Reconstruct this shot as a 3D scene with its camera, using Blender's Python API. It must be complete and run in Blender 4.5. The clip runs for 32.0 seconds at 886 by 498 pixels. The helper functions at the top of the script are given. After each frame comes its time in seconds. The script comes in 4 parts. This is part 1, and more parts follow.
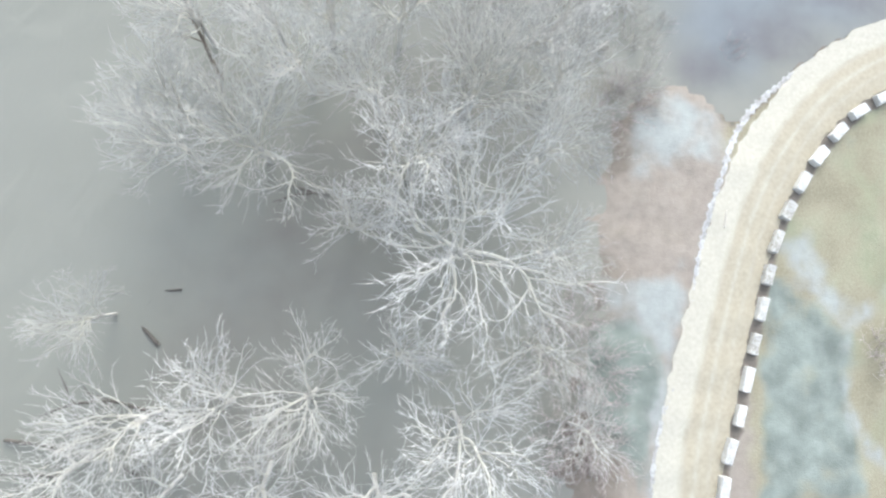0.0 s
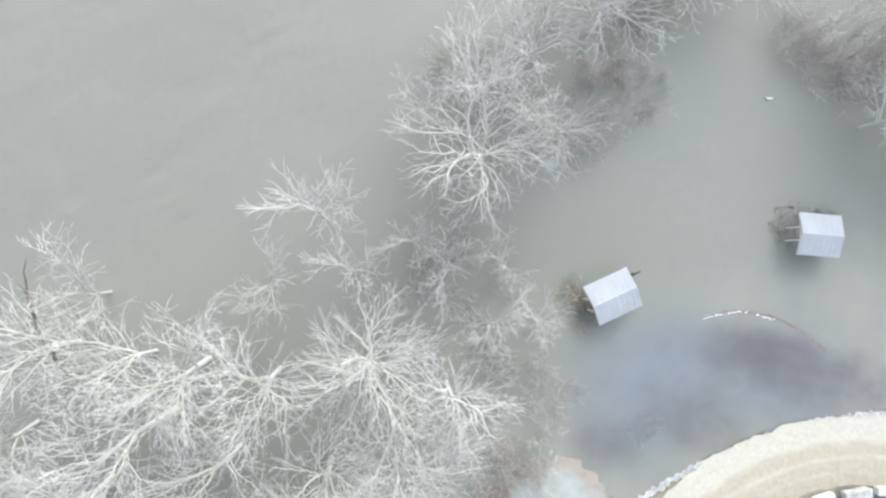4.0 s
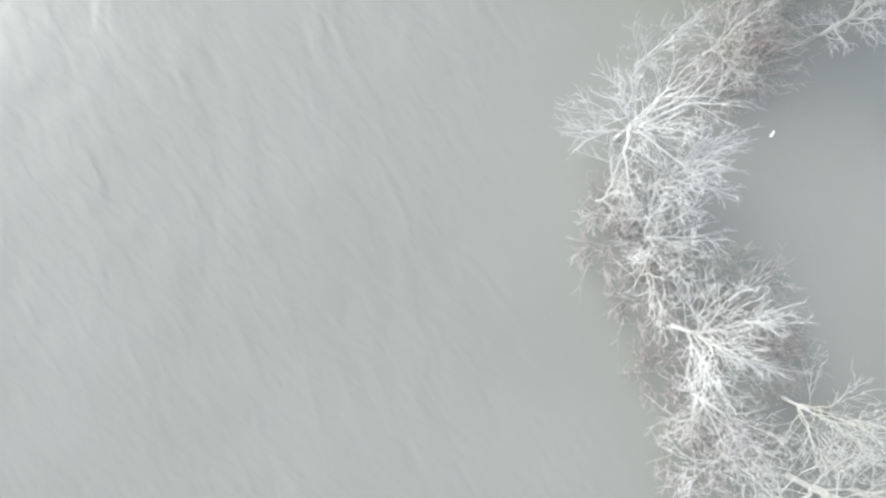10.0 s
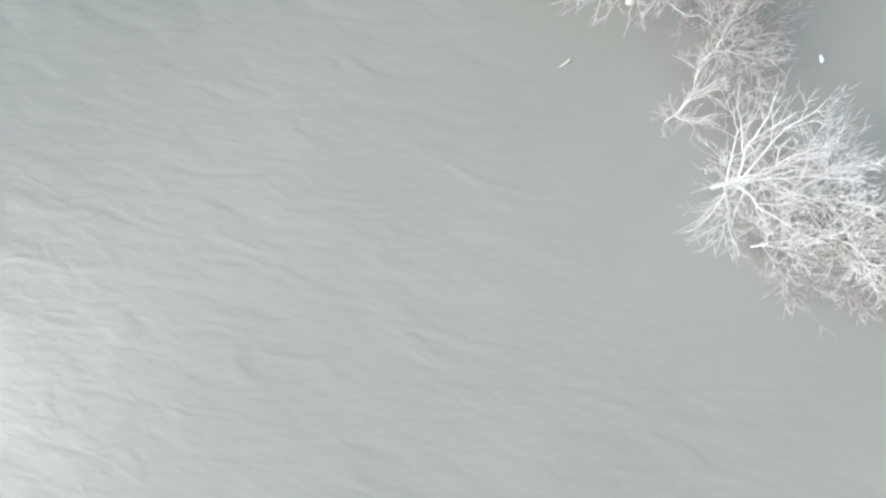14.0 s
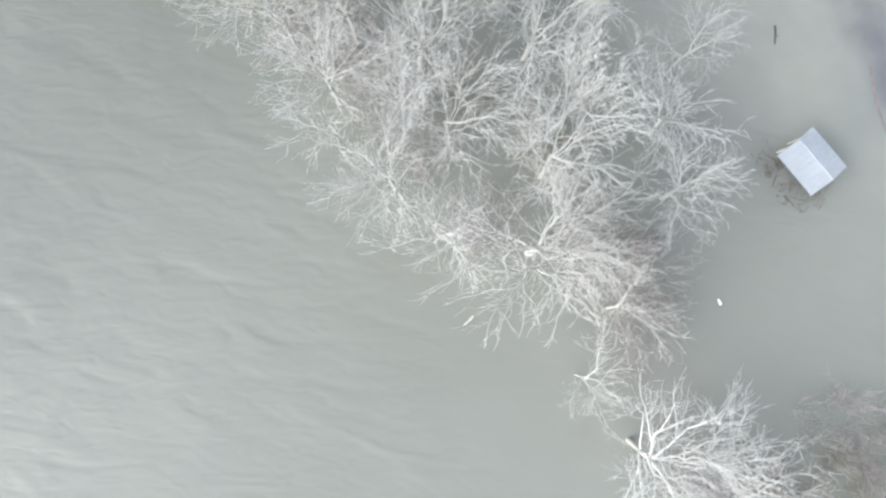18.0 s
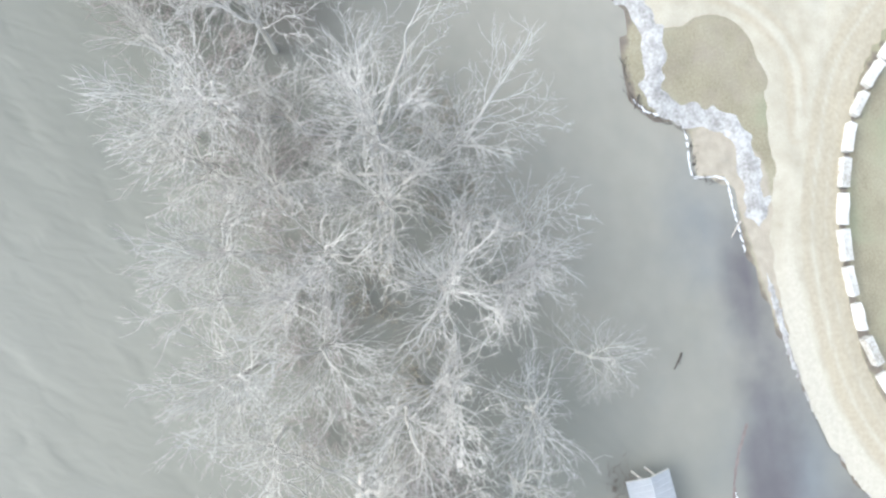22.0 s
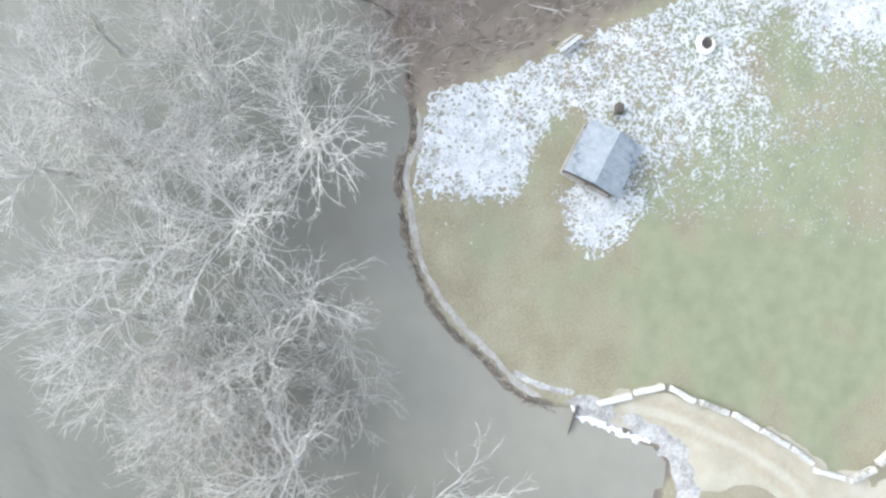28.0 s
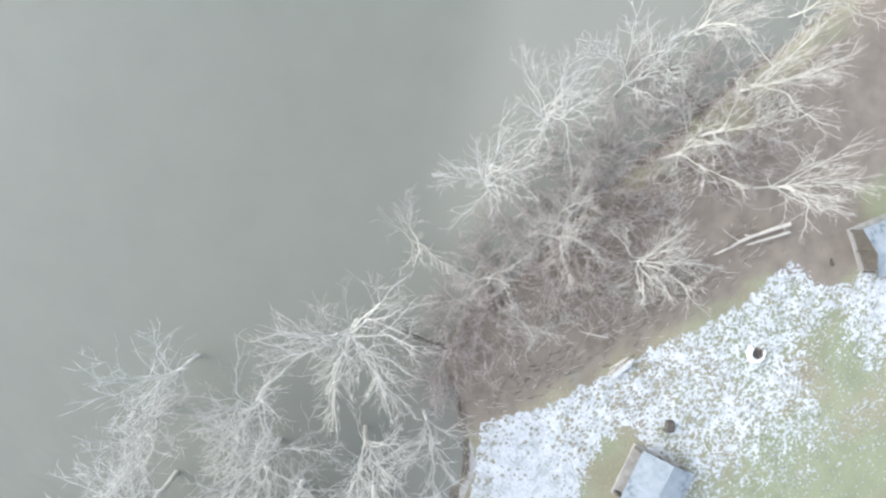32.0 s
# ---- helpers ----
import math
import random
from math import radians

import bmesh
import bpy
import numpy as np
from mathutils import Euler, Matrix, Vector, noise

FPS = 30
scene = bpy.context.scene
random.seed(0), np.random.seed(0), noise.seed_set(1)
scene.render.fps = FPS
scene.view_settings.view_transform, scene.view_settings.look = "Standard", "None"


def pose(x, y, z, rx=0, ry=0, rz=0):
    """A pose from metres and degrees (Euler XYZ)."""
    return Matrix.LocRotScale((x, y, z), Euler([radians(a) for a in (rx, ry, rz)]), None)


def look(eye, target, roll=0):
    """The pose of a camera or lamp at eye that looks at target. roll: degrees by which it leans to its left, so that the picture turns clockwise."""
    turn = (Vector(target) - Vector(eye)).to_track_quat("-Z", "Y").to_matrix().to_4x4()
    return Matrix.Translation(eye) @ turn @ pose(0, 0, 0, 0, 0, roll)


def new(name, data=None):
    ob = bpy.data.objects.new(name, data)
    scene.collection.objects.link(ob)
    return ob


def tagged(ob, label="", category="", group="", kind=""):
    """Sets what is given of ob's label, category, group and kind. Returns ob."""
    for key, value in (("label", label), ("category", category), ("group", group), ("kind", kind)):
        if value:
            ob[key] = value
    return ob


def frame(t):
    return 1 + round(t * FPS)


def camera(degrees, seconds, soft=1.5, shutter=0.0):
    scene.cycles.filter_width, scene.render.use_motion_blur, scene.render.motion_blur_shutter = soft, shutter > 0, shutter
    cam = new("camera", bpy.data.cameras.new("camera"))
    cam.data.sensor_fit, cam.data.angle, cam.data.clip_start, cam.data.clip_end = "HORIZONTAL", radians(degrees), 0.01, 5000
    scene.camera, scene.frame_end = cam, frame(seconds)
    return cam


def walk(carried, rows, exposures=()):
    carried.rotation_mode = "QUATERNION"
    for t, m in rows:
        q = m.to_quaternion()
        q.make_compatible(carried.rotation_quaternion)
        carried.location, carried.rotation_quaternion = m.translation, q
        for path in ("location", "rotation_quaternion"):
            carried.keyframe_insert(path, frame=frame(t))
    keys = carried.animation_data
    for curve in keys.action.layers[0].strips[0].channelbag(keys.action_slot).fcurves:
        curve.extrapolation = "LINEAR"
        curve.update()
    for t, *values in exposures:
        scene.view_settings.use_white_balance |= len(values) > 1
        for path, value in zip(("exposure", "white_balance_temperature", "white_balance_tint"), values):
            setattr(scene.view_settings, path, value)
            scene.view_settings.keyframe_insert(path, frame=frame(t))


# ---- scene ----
cam = camera(81.67, 32.0, soft=2.5)
PATH = [
    (0.0, 0.10, -0.03, 40.08, 5.95, -6.35, -1.54),
    (0.5, 1.20, 3.84, 40.14, 5.10, -6.53, -0.33),
    (1.0, 2.23, 7.67, 40.21, 4.45, -6.58, 0.08),
    (1.5, 3.32, 11.49, 40.31, 3.88, -6.41, 0.40),
    (2.0, 4.42, 15.39, 40.42, 3.32, -6.17, 0.61),
    (2.5, 5.48, 19.34, 40.47, 2.83, -5.89, 0.58),
    (3.0, 6.48, 23.12, 40.42, 2.71, -5.65, 0.65),
    (3.5, 7.41, 26.74, 40.32, 2.12, -5.77, 6.03),
    (4.0, 8.18, 30.39, 40.24, 1.56, -5.86, 11.34),
    (4.5, 8.87, 34.14, 40.23, 1.34, -5.56, 12.58),
    (5.0, 9.59, 37.76, 40.25, 1.56, -5.09, 13.99),
    (5.5, 10.27, 41.33, 40.28, 1.98, -4.55, 13.40),
    (6.0, 10.85, 44.89, 40.31, 2.40, -3.92, 9.98),
    (6.5, 11.27, 48.43, 40.34, 2.68, -3.10, 3.22),
    (7.0, 11.46, 51.92, 40.36, 2.62, -1.96, -4.41),
    (7.5, 11.80, 55.32, 40.38, 2.43, -1.34, -16.13),
    (8.0, 12.42, 58.60, 40.44, 2.35, -0.95, -30.15),
    (8.5, 13.13, 61.83, 40.53, 2.07, 0.33, -45.00),
    (9.0, 14.31, 64.81, 40.55, 1.82, 0.90, -58.99),
    (9.5, 15.87, 67.59, 40.46, 1.60, 1.62, -65.89),
    (10.0, 17.73, 70.15, 40.33, 1.41, 0.46, -67.53),
    (10.5, 19.84, 72.49, 40.17, 1.50, -0.86, -70.60),
    (11.0, 22.01, 74.59, 40.04, 1.48, -1.21, -76.12),
    (11.5, 24.26, 76.33, 39.93, 1.44, -1.19, -84.33),
    (12.0, 26.43, 77.70, 39.84, 1.21, -1.01, -96.39),
    (12.5, 28.52, 79.06, 39.74, 1.12, 1.36, -109.09),
    (13.0, 30.60, 79.85, 39.63, 1.27, 2.83, -114.68),
    (13.5, 32.55, 79.93, 39.53, 1.38, 3.12, -115.71),
    (14.0, 34.38, 79.57, 39.42, 1.58, 4.16, -116.36),
    (14.5, 36.12, 78.83, 39.31, 2.08, 5.50, -116.78),
    (15.0, 37.82, 77.78, 39.18, 2.86, 6.78, -117.77),
    (15.5, 39.51, 76.48, 39.02, 3.77, 7.57, -119.96),
    (16.0, 41.22, 75.02, 38.82, 4.49, 7.45, -120.18),
    (16.5, 42.95, 73.38, 38.57, 4.79, 6.31, -119.94),
    (17.0, 44.60, 71.32, 38.34, 4.78, 2.89, -120.27),
    (17.5, 46.45, 69.50, 38.15, 4.69, 1.30, -120.77),
    (18.0, 48.35, 67.65, 38.11, 4.38, -0.46, -121.22),
    (18.5, 50.09, 65.55, 38.16, 4.25, -3.35, -122.39),
    (19.0, 51.81, 63.85, 38.16, 4.24, -3.82, -123.19),
    (19.5, 53.36, 62.44, 38.13, 4.53, -3.99, -124.13),
    (20.0, 54.84, 61.22, 38.14, 4.57, -4.45, -122.65),
    (20.5, 56.37, 60.00, 38.17, 4.33, -5.03, -117.84),
    (21.0, 58.07, 58.84, 38.22, 3.65, -5.60, -110.88),
    (21.5, 59.99, 57.76, 38.21, 2.65, -6.11, -102.73),
    (22.0, 62.00, 56.91, 38.20, 1.95, -6.38, -97.70),
    (22.5, 64.14, 56.29, 38.18, 1.54, -6.48, -96.04),
    (23.0, 66.56, 55.89, 38.16, 1.04, -6.55, -94.85),
    (23.5, 69.12, 55.64, 38.15, 0.39, -6.61, -91.83),
    (24.0, 71.83, 55.52, 38.14, -0.59, -6.54, -86.25),
    (24.5, 74.76, 55.54, 38.10, -1.44, -6.35, -84.25),
    (25.0, 77.78, 55.72, 38.03, -2.07, -6.15, -83.60),
    (25.5, 80.66, 56.00, 37.96, -2.20, -6.07, -83.58),
    (26.0, 83.12, 56.33, 37.94, -1.71, -5.99, -83.36),
    (26.5, 85.40, 56.68, 37.98, -0.86, -5.86, -83.42),
    (27.0, 87.69, 57.07, 38.03, 0.09, -5.68, -83.60),
    (27.5, 90.22, 57.48, 38.07, 0.79, -5.46, -83.74),
    (28.0, 93.21, 57.93, 38.05, 0.80, -5.20, -83.79),
    (28.5, 96.44, 58.58, 38.00, 0.48, -5.17, -83.65),
    (29.0, 99.81, 59.41, 37.92, -0.01, -5.26, -83.61),
    (29.5, 103.12, 60.24, 37.83, -0.40, -5.34, -83.55),
    (30.0, 106.31, 61.02, 37.75, -0.65, -5.30, -83.32),
    (30.5, 109.56, 61.80, 37.66, -0.99, -5.27, -83.16),
    (31.0, 112.91, 62.63, 37.53, -1.50, -5.30, -83.08),
    (31.5, 116.34, 63.52, 37.37, -2.23, -5.32, -82.91),
    (32.0, 119.85, 64.37, 37.18, -2.91, -5.28, -85.11),
]
walk(cam, [(t, pose(x, y, z, a, b, c)) for t, x, y, z, a, b, c in PATH], [(0, 1.71, 6040, 7.5), (3, 1.68, 6040, 7.5), (8, 1.71, 6040, 7.5), (17, 1.66, 6040, 7.5), (21, 1.72, 6040, 7.5), (25, 1.65, 6040, 7.5), (32, 1.65, 6040, 7.5)])

# ---- light ----
SUN_DIR = (0.17, 0.85, 0.5)
world = bpy.data.worlds.new("overcast_sky")
scene.world = world
world.use_nodes = True
nt = world.node_tree
sky = nt.nodes.new("ShaderNodeTexSky")
sky.sky_type = "NISHITA"
sky.sun_disc = False
sky.sun_elevation = radians(30)
sky.sun_rotation = radians(11)
sky.air_density, sky.dust_density, sky.ozone_density = 1.0, 3.0, 1.0
veil = nt.nodes.new("ShaderNodeHueSaturation")
veil.inputs["Saturation"].default_value = 0.42
nt.links.new(sky.outputs[0], veil.inputs["Color"])
nt.links.new(veil.outputs[0], nt.nodes["Background"].inputs[0])
nt.nodes["Background"].inputs[1].default_value = 0.15
lamp = bpy.data.lights.new("sun", "SUN")
lamp.energy, lamp.angle, lamp.color = 0.5, radians(85), (1.0, 0.985, 0.96)
sun = new("sun", lamp)
sun.matrix_world = look(Vector(SUN_DIR) * 60, (0, 0, 0))


# ---- materials ----
def material(name, stops, scale=4.0, fine=40.0, rough=0.8, bump=0.3, metal=0.0, island=False, detail=6.0, coords="Object", depth=0.02):
    """Noise at two scales runs through the colour stops; the finer one also gives the relief."""
    m = bpy.data.materials.new(name)
    m.use_nodes = True
    t = m.node_tree
    bsdf = t.nodes["Principled BSDF"]
    co = t.nodes.new("ShaderNodeTexCoord")
    big, small = t.nodes.new("ShaderNodeTexNoise"), t.nodes.new("ShaderNodeTexNoise")
    big.inputs["Scale"].default_value, big.inputs["Detail"].default_value = scale, detail
    small.inputs["Scale"].default_value, small.inputs["Detail"].default_value = fine, 4.0
    mix = t.nodes.new("ShaderNodeMath")
    mix.operation = "MULTIPLY_ADD"
    mix.inputs[1].default_value = 0.45
    half = t.nodes.new("ShaderNodeMath")
    half.operation = "MULTIPLY"
    half.inputs[1].default_value = 0.55
    ramp = t.nodes.new("ShaderNodeValToRGB")
    for node in (big, small):
        t.links.new(co.outputs[coords], node.inputs["Vector"])
    t.links.new(big.outputs[0], half.inputs[0])
    t.links.new(small.outputs[0], mix.inputs[0])
    t.links.new(half.outputs[0], mix.inputs[2])
    value = mix.outputs[0]
    if island:
        info = t.nodes.new("ShaderNodeObjectInfo")
        shift = t.nodes.new("ShaderNodeMath")
        shift.operation = "MULTIPLY_ADD"
        shift.inputs[1].default_value, shift.inputs[2].default_value = 0.24, -0.12
        add = t.nodes.new("ShaderNodeMath")
        t.links.new(info.outputs["Random"], shift.inputs[0])
        t.links.new(value, add.inputs[0])
        t.links.new(shift.outputs[0], add.inputs[1])
        value = add.outputs[0]
    t.links.new(value, ramp.inputs[0])
    while len(ramp.color_ramp.elements) < len(stops):
        ramp.color_ramp.elements.new(0.5)
    for e, (at, colour) in zip(ramp.color_ramp.elements, stops):
        e.position, e.color = at, (*colour, 1)
    t.links.new(ramp.outputs[0], bsdf.inputs["Base Color"])
    bsdf.inputs["Roughness"].default_value, bsdf.inputs["Metallic"].default_value = rough, metal
    relief = t.nodes.new("ShaderNodeBump")
    relief.inputs["Strength"].default_value, relief.inputs["Distance"].default_value = bump, depth
    t.links.new(small.outputs[0], relief.inputs["Height"])
    t.links.new(relief.outputs[0], bsdf.inputs["Normal"])
    return m


def zoned(m, name, colour, low=0.35, high=0.65, noise_scale=1.2, wobble=0.5, soft=0.25, grain=1.3):
    """Lets another ground cover take over where the mesh's attribute of that name is high, with a ragged edge."""
    t = m.node_tree
    bsdf = t.nodes["Principled BSDF"]
    was = bsdf.inputs["Base Color"].links[0].from_socket
    att = t.nodes.new("ShaderNodeAttribute")
    att.attribute_name = name
    co = t.nodes.new("ShaderNodeTexCoord")
    n = t.nodes.new("ShaderNodeTexNoise")
    n.inputs["Scale"].default_value, n.inputs["Detail"].default_value = noise_scale, 7.0
    t.links.new(co.outputs["Object"], n.inputs["Vector"])
    centred = t.nodes.new("ShaderNodeMath")
    centred.operation = "MULTIPLY_ADD"
    centred.inputs[1].default_value, centred.inputs[2].default_value = 2 * wobble, -wobble
    t.links.new(n.outputs[0], centred.inputs[0])
    add = t.nodes.new("ShaderNodeMath")
    t.links.new(att.outputs["Fac"], add.inputs[0])
    t.links.new(centred.outputs[0], add.inputs[1])
    ease = t.nodes.new("ShaderNodeMapRange")
    ease.interpolation_type = "SMOOTHSTEP"
    ease.inputs["From Min"].default_value, ease.inputs["From Max"].default_value = low, high
    t.links.new(add.outputs[0], ease.inputs["Value"])
    vary = t.nodes.new("ShaderNodeValToRGB")
    n2 = t.nodes.new("ShaderNodeTexNoise")
    n2.inputs["Scale"].default_value, n2.inputs["Detail"].default_value = grain, 6.0
    t.links.new(co.outputs["Object"], n2.inputs["Vector"])
    t.links.new(n2.outputs[0], vary.inputs[0])
    a, b = vary.color_ramp.elements
    a.position, a.color = 0.3, (*[c * (1 - soft) for c in colour], 1)
    b.position, b.color = 0.7, (*[min(1, c * (1 + soft)) for c in colour], 1)
    mix = t.nodes.new("ShaderNodeMix")
    mix.data_type = "RGBA"
    t.links.new(ease.outputs[0], mix.inputs["Factor"])
    t.links.new(was, mix.inputs["A"])
    t.links.new(vary.outputs[0], mix.inputs["B"])
    t.links.new(mix.outputs["Result"], bsdf.inputs["Base Color"])
    return m


GRASS = material("winter_grass", [(0.36, (0.2, 0.178, 0.122)), (0.46, (0.238, 0.215, 0.148)), (0.54, (0.262, 0.24, 0.168)), (0.66, (0.315, 0.295, 0.218))], 0.3, 6.0, 0.95, 0.6, depth=0.05)
zoned(GRASS, "green", (0.204, 0.22, 0.138), 0.15, 0.95, 0.3, 0.75, 0.12, 0.7)
zoned(GRASS, "silted", (0.262, 0.226, 0.19), 0.2, 0.9, 0.5, 0.4, 0.12)
zoned(GRASS, "litter", (0.19, 0.16, 0.13), 0.3, 0.75, 0.5, 0.45, 0.15, 0.9)
zoned(GRASS, "sand", (0.335, 0.3, 0.24), 0.3, 0.7, 0.9, 0.3, 0.12)
zoned(GRASS, "wet", (0.185, 0.208, 0.183), 0.2, 1.0, 0.35, 0.9, 0.28, 0.5)
zoned(GRASS, "frost", (0.29, 0.303, 0.287), 0.2, 1.0, 0.4, 0.75, 0.1)
zoned(GRASS, "mud", (0.15, 0.128, 0.105), 0.35, 0.8, 1.2, 0.4)
ROAD = material("limestone_gravel", [(0.32, (0.30, 0.272, 0.205)), (0.5, (0.375, 0.346, 0.275)), (0.68, (0.455, 0.43, 0.36))], 0.5, 14.0, 0.95, 0.5, depth=0.03)
zoned(ROAD, "rut", (0.345, 0.308, 0.232), 0.15, 0.95, 0.8, 0.22, 0.1, 3.0)
zoned(ROAD, "crown_gravel", (0.415, 0.39, 0.325), 0.15, 0.95, 1.0, 0.22, 0.08, 3.0)
SNOW = material("old_snow", [(0.38, (0.33, 0.345, 0.34)), (0.48, (0.445, 0.46, 0.468)), (0.6, (0.54, 0.555, 0.568))], 1.1, 5.0, 0.6, 0.5, depth=0.03)
ICE = material("grey_slush_ice", [(0.36, (0.215, 0.205, 0.19)), (0.47, (0.315, 0.308, 0.294)), (0.6, (0.45, 0.444, 0.43))], 0.9, 4.0, 0.5, 0.15, depth=0.03)
PALEMUD = material("pale_dried_silt", [(0.35, (0.25, 0.235, 0.21)), (0.6, (0.38, 0.365, 0.34))], 1.2, 6.0, 0.85, 0.3)
REDSILT = material("reddish_silt", [(0.35, (0.13, 0.1, 0.092)), (0.6, (0.2, 0.16, 0.148))], 1.2, 6.0, 0.8, 0.3)
RIM = material("white_shore_ice", [(0.3, (0.55, 0.56, 0.58)), (0.6, (0.8, 0.81, 0.82))], 2.0, 15.0, 0.5, 0.5, depth=0.03)
BARK = material("pale_bark", [(0.25, (0.35, 0.336, 0.286)), (0.45, (0.49, 0.478, 0.442)), (0.65, (0.62, 0.613, 0.59))], 1.2, 9.0, 0.9, 0.6, island=True)
OLDBARK = material("grey_trunk_bark", [(0.3, (0.34, 0.325, 0.29)), (0.5, (0.46, 0.445, 0.41)), (0.7, (0.57, 0.555, 0.52))], 1.2, 9.0, 0.9, 0.7, island=True)
BANKBARK = material("mossy_grey_bark", [(0.25, (0.37, 0.355, 0.285)), (0.45, (0.5, 0.482, 0.415)), (0.65, (0.62, 0.605, 0.55))], 1.2, 9.0, 0.9, 0.6, island=True)
GREYTWIG = material("thin_grey_twigs", [(0.3, (0.37, 0.36, 0.325)), (0.55, (0.485, 0.476, 0.45)), (0.8, (0.58, 0.573, 0.552))], 0.4, 3.0, 0.9, 0.1, island=True)
BANKTWIG = material("brown_grey_twigs", [(0.3, (0.35, 0.325, 0.285)), (0.55, (0.455, 0.43, 0.392)), (0.8, (0.55, 0.525, 0.49))], 0.4, 3.0, 0.9, 0.1, island=True)
TWIG = material("grey_twigs", [(0.3, (0.40, 0.382, 0.336)), (0.55, (0.525, 0.512, 0.484)), (0.8, (0.63, 0.622, 0.598))], 0.4, 3.0, 0.9, 0.1, island=True)
REDTWIG = material("reddish_brush_twigs", [(0.3, (0.31, 0.264, 0.25)), (0.6, (0.42, 0.372, 0.353)), (0.8, (0.52, 0.473, 0.452))], 0.6, 3.0, 0.9, 0.1, island=True)
STRAW = material("tan_brush_twigs", [(0.3, (0.25, 0.215, 0.165)), (0.6, (0.355, 0.315, 0.25)), (0.8, (0.46, 0.42, 0.345))], 0.6, 3.0, 0.9, 0.1, island=True)
DEADWOOD = material("wet_dead_wood", [(0.3, (0.035, 0.03, 0.025)), (0.7, (0.11, 0.095, 0.08))], 2.0, 12.0, 0.7, 0.6)
DRIFT = material("brown_drift_litter", [(0.3, (0.09, 0.075, 0.06)), (0.7, (0.22, 0.185, 0.15))], 2.0, 12.0, 0.9, 0.5)
DRYWOOD = material("bleached_wood", [(0.3, (0.34, 0.31, 0.27)), (0.7, (0.56, 0.53, 0.48))], 2.0, 16.0, 0.85, 0.5)
STONE = material("limestone_block", [(0.3, (0.26, 0.245, 0.21)), (0.42, (0.41, 0.40, 0.37)), (0.65, (0.56, 0.553, 0.53))], 1.6, 7.0, 0.85, 0.7, island=True, depth=0.04)
TIN = material("galvanised_roof_sheet", [(0.3, (0.48, 0.50, 0.52)), (0.6, (0.58, 0.60, 0.62))], 0.8, 8.0, 0.5, 0.08)
STAINTIN = material("stained_roof_sheet", [(0.38, (0.2, 0.235, 0.265)), (0.44, (0.36, 0.405, 0.445)), (0.5, (0.43, 0.475, 0.515)), (0.64, (0.5, 0.545, 0.58))], 0.7, 2.5, 0.55, 0.1)
PALEPOST = material("weathered_pale_post", [(0.3, (0.44, 0.42, 0.37)), (0.7, (0.6, 0.58, 0.53))], 3.0, 20.0, 0.8, 0.3)
DARKWOOD = material("dark_board_wood", [(0.3, (0.075, 0.066, 0.054)), (0.7, (0.15, 0.132, 0.108))], 3.0, 20.0, 0.8, 0.3)
ASH = material("wet_ash", [(0.3, (0.03, 0.03, 0.03)), (0.7, (0.12, 0.11, 0.1))], 4.0, 20.0, 0.9, 0.5)
IRON = material("rusted_steel", [(0.3, (0.12, 0.085, 0.06)), (0.7, (0.25, 0.2, 0.16))], 4.0, 25.0, 0.6, 0.3, metal=0.4)


